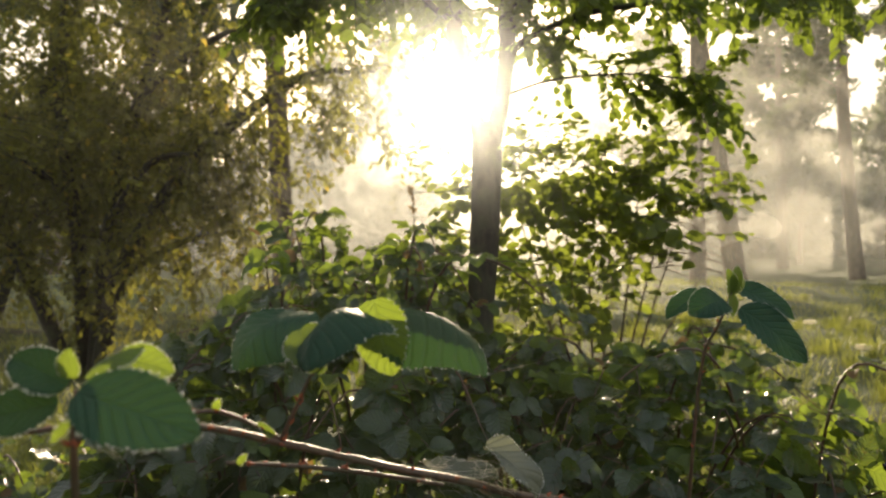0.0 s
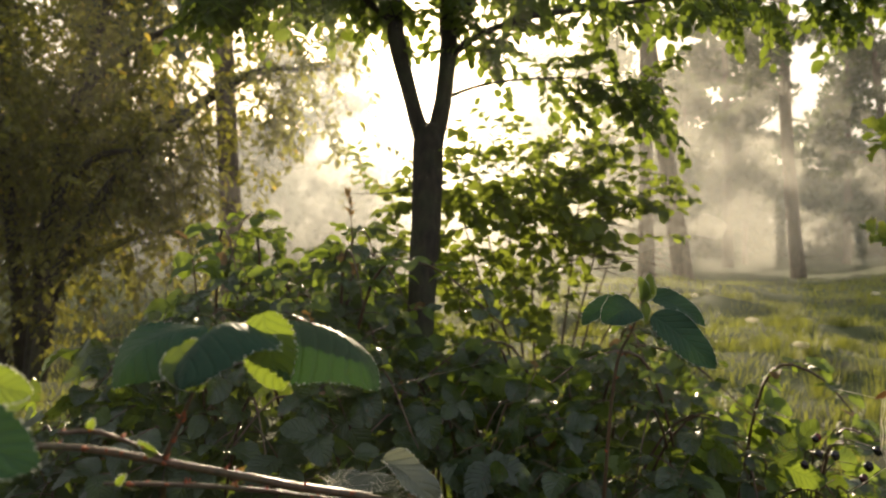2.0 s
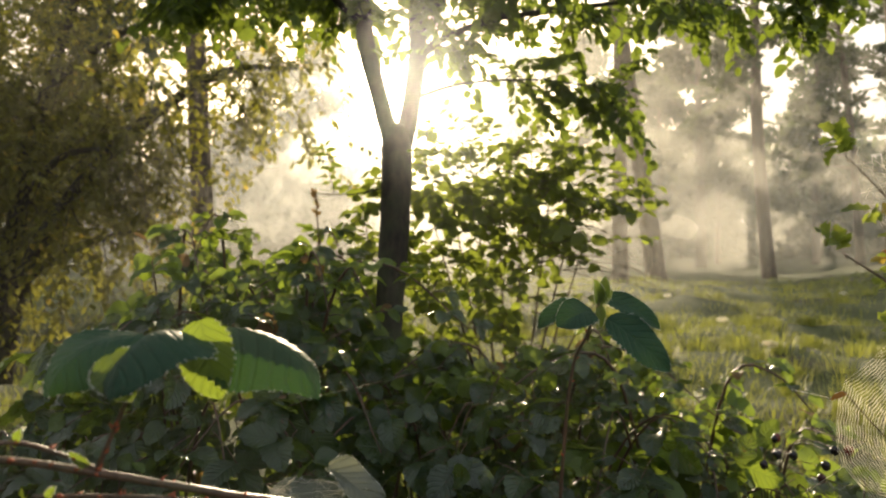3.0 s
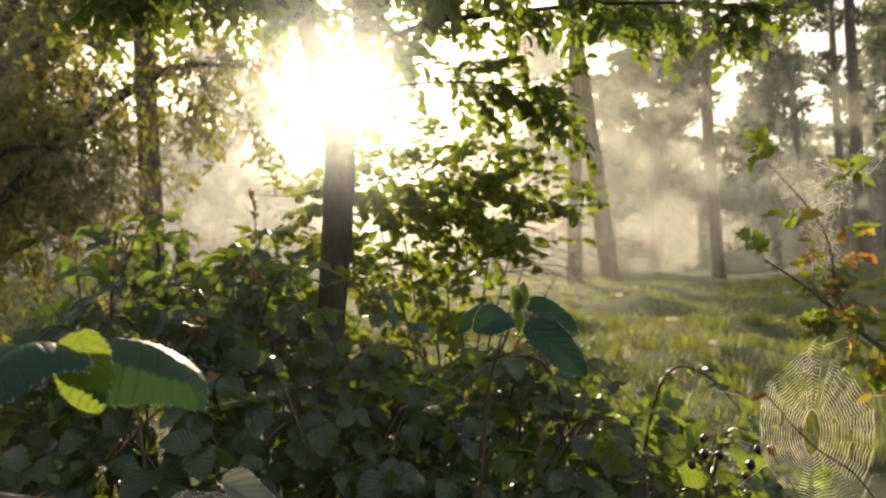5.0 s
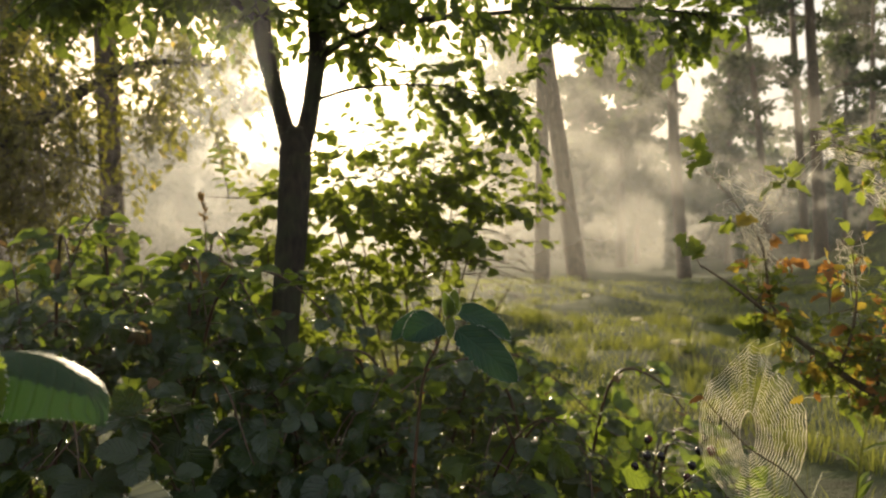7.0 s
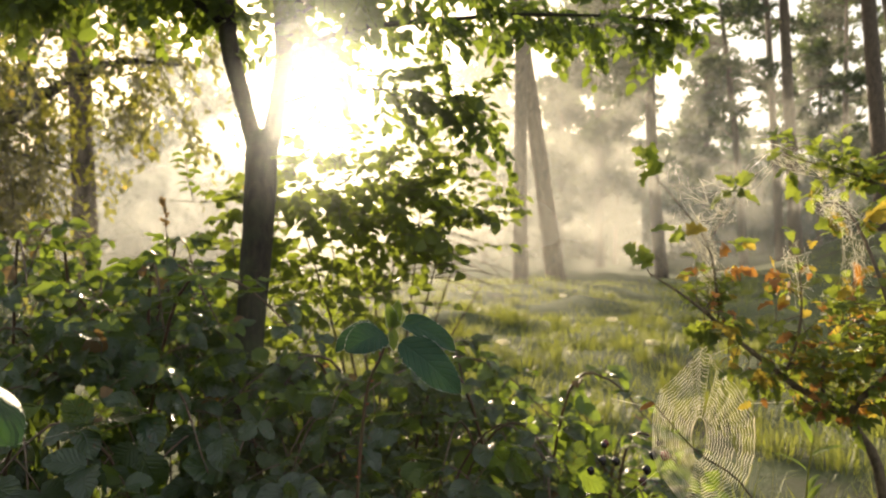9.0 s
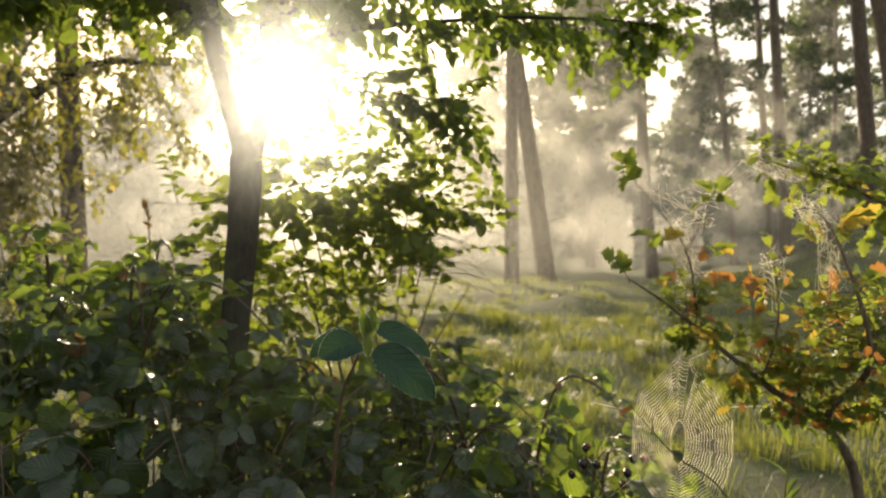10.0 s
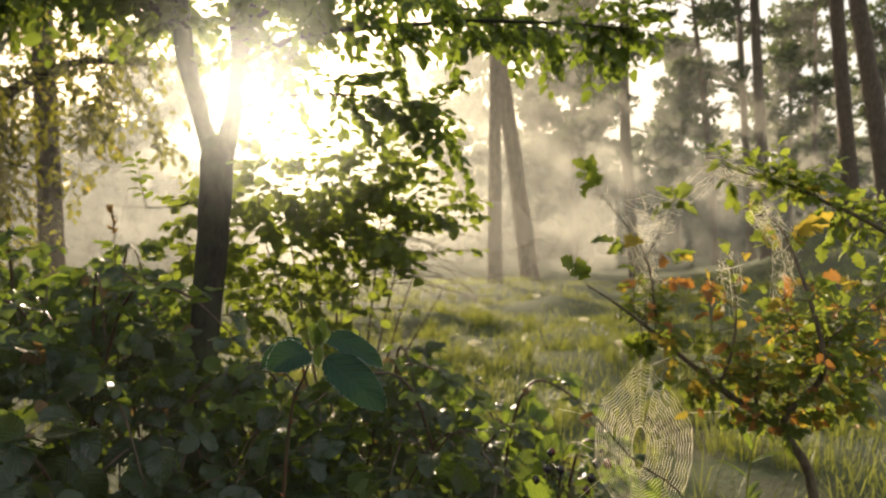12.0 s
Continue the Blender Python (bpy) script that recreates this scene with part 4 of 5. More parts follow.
def build_near_bramble():
    rng = random.Random(71)
    thorn = thorn_mesh()
    bush = new("bramble_spray")
    tagged(bush, "dewy bramble spray with drooping toothed leaves and thorny canes", "bramble")
    thorny_cane(bush, [(-0.2, 0.22, 0.968), (-0.13, 0.25, 0.969), (-0.088, 0.28, 0.962), (-0.047, 0.31, 0.945), (0.02, 0.34, 0.921), (0.09, 0.37, 0.897), (0.2, 0.45, 0.83), (0.36, 0.62, 0.55), (0.42, 0.75, 0.0)],
                [0.0014, 0.0017, 0.002, 0.0024, 0.0026, 0.0028, 0.003, 0.0035, 0.004], 34, rng, thorn)
    thorny_cane(bush, [(-0.09, 0.275, 0.971), (-0.075, 0.285, 0.969), (-0.06, 0.3, 0.958), (-0.047, 0.311, 0.947)], [0.0012, 0.0014, 0.0013, 0.001], 4, rng, thorn)
    thorny_cane(bush, [(-0.076, 0.298, 0.936), (-0.05, 0.315, 0.93), (-0.024, 0.33, 0.9235), (0.01, 0.345, 0.915), (0.05, 0.36, 0.904)], [0.0011, 0.0014, 0.0015, 0.0015, 0.0012], 12, rng, thorn)
    thorny_cane(bush, [(-0.047, 0.31, 0.945), (-0.035, 0.305, 0.97), (-0.022, 0.302, 0.995), (-0.004, 0.335, 1.021)], [0.0017, 0.0013, 0.0011, 0.0008], 9, rng, thorn)
    lbl = "drooping green bramble leaf with toothed rim"
    hero_leaf(bush, "leaf", BRAMBLE_HALF_LIT, (-0.004, 0.352, 1.022), (0.077, 0.323, 0.983), (0.1, 0.0, 1.0), 0.56, droop=1.5, late=1.6, fold=-1.2, far_fold=-0.2, seed=3, label=lbl)
    hero_leaf(bush, "leaf", BRAMBLE_YOUNG_OR_LIT, (0.008, 0.325, 1.031), (0.021, 0.318, 0.985), (-0.2, -1.0, 0.1), 0.82, droop=0.35, fold=0.2, seed=4, label="sunlit yellow-green bramble leaf")
    hero_leaf(bush, "leaf", BRAMBLE_SHADED, (0.002, 0.33, 1.02), (-0.02, 0.26, 0.997), (-0.3, -0.15, 0.95), 0.85, droop=1.7, fold=-0.6, seed=5, wave=0.03, label=lbl)
    hero_leaf(bush, "leaf", BRAMBLE_YOUNG_OR_LIT, (-0.03, 0.288, 1.016), (-0.013, 0.272, 0.994), (0.1, -1.0, 0.2), 0.9, droop=0.6, fold=0.3, seed=6, label="sunlit yellow-green bramble leaf with brown spots")
    hero_leaf(bush, "leaf", BRAMBLE_SHADED, (-0.03, 0.338, 1.02), (-0.074, 0.308, 0.988), (-0.3, -0.15, 0.95), 0.8, droop=1.5, late=1.6, fold=0.2, far_fold=-0.9, seed=7, label=lbl)
    # small leaves and stipules along the cane
    for p, q, w in (((-0.05, 0.308, 0.948), (-0.058, 0.3, 0.96), 0.4), ((-0.078, 0.284, 0.97), (-0.073, 0.28, 0.978), 0.6), ((-0.07, 0.3, 0.934), (-0.063, 0.297, 0.942), 0.5)):
        hero_leaf(bush, "stipule", BRAMBLE_YOUNG_OR_LIT, p, q, (0.2, -0.8, 0.4), w, droop=0.3, seed=8, stations=9)
    # curled leaves caught in cobweb
    hero_leaf(bush, "leaf", COBWEBBED, (0.03, 0.4, 0.892), (0.088, 0.39, 0.899), (0.05, -0.16, 1.0), 0.7, droop=0.5, fold=0.35, wave=0.06, seed=9, label="curled bramble leaf wrapped in cobweb")
    hero_leaf(bush, "leaf", COBWEBBED, (0.078, 0.375, 0.926), (0.112, 0.365, 0.893), (0.3, -0.4, 0.85), 0.6, droop=1.2, fold=0.4, wave=0.1, seed=10, label="curled bramble leaf wrapped in cobweb")
    web = [((rng.uniform(0.03, 0.09), 0.37 + rng.uniform(-0.02, 0.03), rng.uniform(0.9, 0.915)), (rng.uniform(0.04, 0.11), 0.375 + rng.uniform(-0.02, 0.02), rng.uniform(0.885, 0.925))) for _ in range(34)]
    tagged(new("cobweb", threads(rng, web, 0.004, 0.00008).mesh("cobweb", SILK)), "dewy cobweb spun over curled bramble leaves", "cobweb", kind="stuff")
    line = [((0.077, 0.323, 0.985), (0.16, 0.45, 0.982))]
    tagged(new("silk_thread", threads(rng, line, 0.001, 0.00005).mesh("silk_thread", SILK)), "single fine silk thread from a leaf tip", "spider silk")

    second = new("bramble_shoot")
    tagged(second, "upright bramble shoot with broad dark dewy leaf", "bramble")
    thorny_cane(second, [(-0.13, 0.3, 0.0), (-0.12, 0.24, 0.5), (-0.1, 0.18, 0.93), (-0.097, 0.172, 0.985), (-0.096, 0.172, 1.004)], [0.0035, 0.003, 0.0017, 0.0015, 0.001], 22, rng, thorn)
    thorny_cane(second, [(-0.097, 0.172, 0.983), (-0.088, 0.17, 0.985), (-0.08, 0.172, 0.988)], [0.0013, 0.0011, 0.0008], 2, rng, thorn)
    hero_leaf(second, "leaf", BRAMBLE_SHADED, (-0.091, 0.163, 1.004), (-0.038, 0.157, 0.989), (0.1, -0.8, 0.6), 0.66, droop=0.4, fold=0.08, seed=12, wave=0.015, label="broad dark green bramble leaf rimmed with dew")
    hero_leaf(second, "leaf", BRAMBLE_YOUNG_OR_LIT, (-0.108, 0.2, 1.004), (-0.087, 0.215, 1.016), (0.0, -0.3, 0.95), 0.7, droop=0.9, fold=-0.5, seed=13)
    hero_leaf(second, "leaf", BRAMBLE_YOUNG_OR_LIT, (-0.097, 0.21, 1.012), (-0.077, 0.225, 1.002), (0.1, -0.9, 0.4), 0.7, droop=0.7, fold=0.2, seed=14)
    hero_leaf(second, "leaf", BRAMBLE_SHADED, (-0.116, 0.2, 1.0), (-0.142, 0.2, 1.012), (-0.2, -0.7, 0.6), 0.8, droop=1.0, fold=0.3, seed=15)
    hero_leaf(second, "leaf", BRAMBLE_SHADED, (-0.117, 0.195, 0.993), (-0.158, 0.2, 0.982), (-0.2, -0.9, 0.4), 0.6, droop=0.4, fold=0.2, seed=16)
    hero_leaf(second, "leaf", BRAMBLE_YOUNG_OR_LIT, (-0.113, 0.198, 1.004), (-0.112, 0.195, 1.018), (0.1, -0.9, 0.2), 0.8, droop=0.8, seed=17, stations=11)
    hero_leaf(second, "leaf", BRAMBLE_YOUNG_OR_LIT, (-0.1, 0.175, 0.99), (-0.107, 0.172, 0.981), (0.1, -0.9, 0.2), 0.5, droop=0.4, seed=18, stations=11)

    third = new("bramble_shoot")
    tagged(third, "upright bramble shoot with bluish-green leaves and bright tip", "bramble")
    thorny_cane(third, [(0.27, 0.68, 0.0), (0.28, 0.65, 0.5), (0.291, 0.62, 0.815), (0.3, 0.61, 0.946), (0.313, 0.6, 0.987), (0.326, 0.6, 1.02)], [0.003, 0.0026, 0.002, 0.0017, 0.0014, 0.0008], 20, rng, thorn)
    hero_leaf(third, "leaf", BRAMBLE_SHADED, (0.317, 0.595, 1.012), (0.277, 0.575, 0.998), (-0.1, -0.75, 0.6), 0.85, droop=0.9, fold=0.15, seed=20)
    hero_leaf(third, "leaf", BRAMBLE_SHADED, (0.334, 0.6, 1.004), (0.393, 0.588, 0.952), (0.2, -0.88, 0.42), 0.58, droop=0.5, fold=0.12, seed=21)
    hero_leaf(third, "leaf", BRAMBLE_SHADED, (0.336, 0.62, 1.022), (0.394, 0.618, 0.99), (0.2, -0.7, 0.65), 0.52, droop=0.8, fold=0.2, seed=22)
    hero_leaf(third, "leaf", BRAMBLE_SHADED, (0.312, 0.64, 1.016), (0.27, 0.63, 0.99), (-0.3, -0.6, 0.7), 0.6, droop=0.8, fold=0.2, seed=23)
    for q, s in (((0.331, 0.598, 1.046), 24), ((0.318, 0.59, 1.043), 25), ((0.338, 0.6, 1.033), 26), ((0.326, 0.598, 0.995), 27)):
        hero_leaf(third, "leaf", BRAMBLE_YOUNG_OR_LIT, (0.325, 0.6, 1.018), q, (0.2, -0.9, 0.3), 0.55, droop=0.5, fold=0.3, seed=s, label="young bright green bramble leaf", stations=15)


OAK_LEAF = [leaf_shape(1.0, 0.62, 13, 1, droop=d, fold=f, teeth=0.0, lobes=0.3, wave=w, twist=tw, seed=s) for s, (d, f, w, tw) in
            enumerate([(0.4, 0.25, 0.04, 0.1), (0.9, 0.3, 0.06, -0.3), (0.1, 0.2, 0.05, 0.3), (1.4, 0.4, 0.08, 0.5)])]


def build_oak_sapling():
    rng = random.Random(81)
    oak = new("oak_sapling")
    tagged(oak, "young oak with green, yellow and orange autumn leaves", "oak")
    boughs = [
        ([(1.06, 0.78, -0.03), (1.05, 0.75, 0.45), (1.007, 0.72, 0.775), (0.957, 0.72, 0.872)], [0.011, 0.009, 0.007, 0.006]),
        ([(0.957, 0.72, 0.872), (0.902, 0.76, 0.913), (0.86, 0.78, 0.95), (0.823, 0.79, 0.982), (0.76, 0.79, 1.03), (0.702, 0.79, 1.066)], [0.005, 0.0045, 0.0035, 0.003, 0.002, 0.001]),
        ([(0.83, 0.79, 0.975), (0.812, 0.8, 1.02), (0.801, 0.8, 1.085), (0.79, 0.82, 1.13), (0.75, 0.86, 1.201)], [0.0024, 0.002, 0.0018, 0.0014, 0.0007]),
        ([(0.797, 0.81, 1.1), (0.83, 0.83, 1.135), (0.865, 0.85, 1.172)], [0.0015, 0.0012, 0.0006]),
        ([(0.957, 0.72, 0.872), (0.95, 0.7, 0.9), (0.965, 0.66, 0.95), (0.93, 0.62, 1.016), (0.913, 0.66, 1.133), (0.937, 0.75, 1.176)], [0.005, 0.0045, 0.004, 0.003, 0.002, 0.001]),
        ([(0.96, 0.69, 0.92), (1.03, 0.68, 0.94), (1.1, 0.7, 0.96), (1.18, 0.72, 1.0)], [0.003, 0.0025, 0.002, 0.001]),
        ([(0.95, 0.65, 0.99), (1.0, 0.63, 1.04), (1.06, 0.65, 1.07)], [0.002, 0.0015, 0.0007]),
        ([(0.89, 0.765, 0.925), (0.9, 0.75, 0.98), (0.905, 0.75, 1.04), (0.895, 0.75, 1.1)], [0.002, 0.0018, 0.0013, 0.0006]),
        ([(1.3, 0.85, 1.11), (1.199, 0.82, 1.155), (1.13, 0.84, 1.19), (1.07, 0.85, 1.217), (0.963, 0.9, 1.255)], [0.004, 0.0035, 0.003, 0.002, 0.0008]),
        ([(1.06, 0.77, 0.25), (1.34, 0.84, 0.5), (1.44, 0.86, 0.9), (1.41, 0.86, 1.06), (1.3, 0.85, 1.11)], [0.006, 0.0055, 0.005, 0.004]),
        ([(0.93, 0.74, 0.9), (0.95, 0.76, 0.95), (1.0, 0.78, 0.99), (1.06, 0.8, 1.0)], [0.003, 0.002, 0.0015, 0.0007]),
    ]
    for line, r in boughs:
        part("branch", stem_mesh("branch", TWIG, line, r, 7, 0.06, rng), oak)
    sets = {"green": [], "gold": [], "brown": []}
    twigs = Bunch()

    def tuft(p, way, reach, many, size, shares, sunny=0.5):
        leaves = []
        spray(rng, p, way, reach, many, size, leaves, twigs, (0, 1, 2, 3), sag=0.25, radius=0.0009, start=0.3, sunny=sunny)
        for item in leaves:
            r = rng.random()
            sets["green" if r < shares[0] else "gold" if r < shares[1] else "brown"].append(item)

    mixed, green, bright, orange = (0.74, 0.92), (0.96, 1.0), (0.75, 0.97), (0.15, 0.45)
    for bough, many, size, shares in ((1, 46, 0.022, mixed), (4, 34, 0.022, mixed), (5, 40, 0.023, mixed), (6, 20, 0.023, mixed), (7, 12, 0.022, mixed), (8, 62, 0.027, green), (10, 42, 0.022, mixed), (9, 24, 0.024, mixed)):
        pts = curve_points(boughs[bough][0], 6)
        for _ in range(many):
            t = 0.75 * rng.random() + 0.03 if bough == 1 else rng.uniform(0.1, 0.7) if bough == 4 else rng.uniform(0.45, 1.0) if bough == 9 else rng.uniform(0.1, 1.0)
            p = pts[int(t * (len(pts) - 1))]
            tuft(p, rand_dir(rng) + Vector((0, 0, 0.25)), rng.uniform(0.03, 0.075), rng.randint(4, 7), size, shares, 0.1 if bough == 8 else 0.25)
    # tips and single tufts
    for p, way, many, size, shares in (((0.75, 0.86, 1.195), (-0.3, 0, 1), 6, 0.032, (1, 1)), ((0.865, 0.85, 1.165), (0.1, 0, 1), 6, 0.03, (1, 1)), ((0.705, 0.79, 1.06), (-0.5, 0, 0.8), 6, 0.026, (0.9, 1)),
                                       ((0.79, 0.82, 1.12), (-1, 0, 0.3), 5, 0.026, bright), ((0.81, 0.815, 1.11), (1, 0, 0.2), 5, 0.026, bright), ((0.803, 0.8, 1.07), (0.9, -0.2, 0.1), 5, 0.024, (0, 0.1)),
                                       ((0.803, 0.8, 1.075), (-0.9, 0, 0.1), 4, 0.022, (0, 0.1)), ((0.82, 0.8, 0.99), (-0.9, 0, 0), 5, 0.034, (0.95, 1)), ((0.913, 0.66, 1.12), (0.2, -0.2, 0.6), 7, 0.03, (0.1, 1)),
                                       ((0.93, 0.74, 1.165), (0.6, 0, -0.4), 6, 0.03, (0.3, 1)), ((0.92, 0.64, 1.07), (0.8, 0, 0.2), 5, 0.026, bright), ((0.9, 0.76, 1.04), (-0.5, 0, 0.6), 4, 0.02, orange),
                                       ((1.04, 0.66, 1.06), (0.4, 0, 0.6), 6, 0.028, bright), ((1.15, 0.72, 0.9), (0.4, -0.2, -0.3), 7, 0.034, bright), ((0.88, 0.77, 1.0), (0, 0, 1), 6, 0.024, orange)):
        tuft(p, way, rng.uniform(0.03, 0.05), many + 1, size * 1.25, shares, 0.75)
    part("fine_branching", twigs.mesh("fine_branching", TWIG), oak, kind="stuff")
    hero_leaf(oak, "leaf", OAK_BROWN, (0.924, 0.68, 1.085), (0.92, 0.678, 1.042), (0.3, -0.9, 0.1), 0.45, droop=0.6, fold=0.8, lobes=0.2, seed=50, label="dry curled hanging oak leaf", stations=15, dew=False)
    for key, mat, many in (("green", OAK, 280), ("gold", OAK_GOLD, 160), ("brown", OAK_BROWN, 120)):
        foliage(oak, OAK_LEAF, sets[key], mat, many, nearest_y)
    ends = []
    for a, b, many in (((0.75, 0.86, 1.2), (0.865, 0.85, 1.17), 9), ((0.79, 0.82, 1.13), (0.86, 0.85, 1.16), 16), ((0.8, 0.8, 1.085), (0.775, 0.83, 1.15), 26), ((0.8, 0.805, 1.04), (0.8, 0.82, 1.12), 30),
                       ((0.963, 0.9, 1.25), (1.07, 0.85, 1.215), 30), ((0.913, 0.66, 1.133), (0.937, 0.75, 1.17), 30), ((0.915, 0.66, 1.05), (0.913, 0.66, 1.12), 18), ((0.895, 0.75, 1.1), (0.9, 0.75, 1.04), 16), ((0.865, 0.85, 1.17), (0.963, 0.9, 1.25), 6)):
        for _ in range(many * 3):
            f, g = rng.random(), rng.random()
            p = Vector(a).lerp(Vector(b), f)
            ends.append((p + rand_dir(rng) * 0.02, Vector(a).lerp(Vector(b), g if rng.random() < 0.25 else f + rng.uniform(-0.3, 0.3)) + rand_dir(rng) * 0.02))
    tagged(new("cobweb", threads(rng, ends, 0.003, 0.0002).mesh("cobweb", SILK)), "tangled dewy cobwebs among oak twigs", "cobweb", kind="stuff")


def build_orb_web():
    rng = random.Random(91)
    web = new("orb_web")
    tagged(web, "large dewy orb web below the oak branch", "spider web")
    hub = Vector((0.826, 0.868, 0.812))
    across, up = Vector((0.66, -0.75, 0.0)).normalized(), Vector((0.06, 0.04, 1.0)).normalized()
    # outline of the web, in its own plane: sideways and up from the hub
    rim = [(0.0746, 0.046), (0.0633, 0.063), (0.049, 0.085), (0.031, 0.104), (0.0194, 0.110), (0.009, 0.1275), (-0.0067, 0.1326), (-0.021, 0.116), (-0.043, 0.0886), (-0.066, 0.067), (-0.0744, 0.037),
           (-0.0763, 0.006), (-0.0744, -0.034), (-0.0644, -0.059), (-0.046, -0.079), (-0.021, -0.1037), (0.0055, -0.107), (0.034, -0.094), (0.058, -0.0734), (0.070, -0.039), (0.0767, -0.0067), (0.0764, 0.0213)]
    n = len(rim)

    def ring(f, k):
        """A place on radial k: f is 0 on the rim of the open hub, 1 on the outline."""
        x, z = rim[k % n]
        a = math.atan2(z / 0.034, x / 0.0115)
        hx, hz = 0.0115 * math.cos(a) - 0.003, 0.034 * math.sin(a)
        return hub + across * (hx + (x - hx) * f) + up * (hz + (z - hz) * f)

    strand = 0.0005
    for k in range(n):
        thin = strand * (0.55 if 3 <= k <= 7 else 0.25)
        v, f, u = tube([ring(0.0, k), ring(0.5, k), ring(1.0, k)], [thin, thin], 4, steps=1)
        part("radial_thread", link_mesh("radial_thread", v, f, SILK, u), web)
    b = Bunch()
    turns = 17
    for i in range(turns):
        for k in range(n):
            # one narrow sector near the top was never filled
            if k == 4 and i < 16 or rng.random() < 0.02:
                continue
            g0, g1 = (i + k / n) / turns, (i + (k + 1) / n) / turns
            p, q = ring(min(1.0, g0 + rng.uniform(-0.006, 0.006)), k), ring(min(1.0, g1), k + 1)
            b.add(*tube([p, (p + q) / 2 + (hub - (p + q) / 2) * 0.025, q], [strand * rng.uniform(0.6, 1.2) * (1.15 if 8 <= k <= 14 else 1.0)] * 2, 5, steps=1))
    part("spiral_thread", b.mesh("spiral_thread", SILK), web)
    b = Bunch()
    for k in range(n):
        b.add(*tube([ring(0.0, k), ring(0.0, k + 1)], [strand, strand], 4, steps=1))
    part("hub", b.mesh("hub", SILK), web)
    for k, end in ((5, (0.85, 0.8, 0.968)), (6, (0.82, 0.79, 0.985)), (1, (0.93, 0.74, 0.895)), (10, (0.72, 0.95, 0.86)), (13, (0.74, 0.95, 0.7)), (16, (0.83, 0.86, 0.64))):
        v, f, u = tube([ring(1.0, k), Vector(end)], [0.00035, 0.00035], 3, steps=2)
        part("frame_thread", link_mesh("frame_thread", v, f, SILK, u), web)
    b = Bunch()
    for k in range(n):
        b.add(*tube([ring(1.0, k), ring(1.0, k + 1)], [0.00035, 0.00035], 3, steps=1))
    part("rim_thread", b.mesh("rim_thread", SILK), web)


def build_undergrowth():
    """Low plants, stalks and berries between the brambles and the glade."""
    rng = random.Random(95)
    n = Nodes("blackberry_skin")
    own = n.node("ShaderNodeObjectInfo", 5)
    skin = n.node("ShaderNodeBsdfPrincipled", 0, Base_Color=n.ramp(own, (0.3, (0.012, 0.008, 0.015)), (0.75, (0.03, 0.01, 0.015)), (0.95, (0.25, 0.03, 0.03))), Roughness=0.25)
    berry_mat = n.done(skin)
    # one knobbly berry: a ball raised round each drupelet
    knobs = [rand_dir(rng) for _ in range(30)]
    bm = bmesh.new()
    bmesh.ops.create_icosphere(bm, subdivisions=3, radius=1.0)
    skin_points = []
    for v in bm.verts:
        d = max(v.co.dot(k) for k in knobs)
        r = 0.0046 + 0.0024 * max(0.0, (d - 0.85) / 0.15) ** 0.6
        skin_points.append((v.co.x * r, v.co.y * r, v.co.z * r * 1.15))
    b = Bunch()
    b.add(skin_points, [[v.index for v in face.verts] for face in bm.faces])
    bm.free()
    berry = b.mesh("blackberry", berry_mat)
    stalks = new("blackberry_cluster")
    tagged(stalks, "cluster of ripe blackberries on thin stalks", "blackberries")
    x, y = 0.79, 1.05
    root = (x, y + 0.1, 0.5)
    for k in range(11):
        p = (0.765 + rng.uniform(-0.06, 0.06), 1.0 + rng.uniform(-0.06, 0.06), 0.74 + rng.uniform(-0.06, 0.05))
        part("stalk", stem_mesh("stalk", CANE, [root, ((x + p[0]) / 2, y + 0.05, p[2] - 0.04), p], [0.0014, 0.0009, 0.0006], 5), stalks)
        ob = part("blackberry", berry, stalks)
        ob.matrix_local = Matrix.Translation(p) @ Matrix.Scale(rng.uniform(0.7, 1.15), 4)
    part("stalk", stem_mesh("stalk", CANE, [(x, y + 0.15, -0.02), (x, y + 0.12, 0.3), root], [0.003, 0.0025, 0.0015], 6), stalks)

    dry = new("dry_stalk")
    tagged(dry, "thin dry leaning stalk beside the orb web", "stalk")
    part("stem", stem_mesh("stem", TWIG, [(0.725, 0.83, 0.882), (0.79, 0.82, 0.81), (0.87, 0.81, 0.745), (0.96, 0.8, 0.55), (1.0, 0.8, -0.02)], [0.0008, 0.0012, 0.0014, 0.0018, 0.002], 5), dry)
    hero_leaf(dry, "leaf", OAK_BROWN, (0.73, 0.83, 0.879), (0.71, 0.835, 0.868), (0, -0.6, 0.6), 0.4, droop=0.8, seed=40, stations=9)

    low = new("low_bramble")
    tagged(low, "low bramble with bright green young leaves", "bramble")
    leaves, twigs = [], Bunch()
    for k in range(18):
        px, py = rng.uniform(0.84, 1.25), rng.uniform(0.72, 0.98)
        pz = 0.72 - abs(rng.gauss(0, 0.05)) - 0.15 * (px - 0.8)
        part("cane", stem_mesh("cane", CANE, [(px + 0.05, py + 0.1, -0.02), (px + 0.03, py + 0.05, pz * 0.6), (px, py, pz)], [0.003, 0.0025, 0.0012], 5), low)
        for _ in range(4):
            bramble_leaf(rng, (px, py, pz - rng.uniform(0, 0.15)), rand_dir(rng) + Vector((0, -0.3, 0.1)), Vector((0, -0.3, 1)) + rand_dir(rng) * 0.4, rng.uniform(0.026, 0.042), leaves, twigs)
    part("leaf_stalk_mass", twigs.mesh("leaf_stalk_mass", CANE), low, kind="stuff")
    foliage(low, LEAFLET, leaves, BRAMBLE_YOUNG_OR_LIT, 300, nearest_y)

    tall = new("tall_grass")
    tagged(tall, "tall bent grass stalks with seed heads", "grass", kind="stuff")
    b = Bunch()
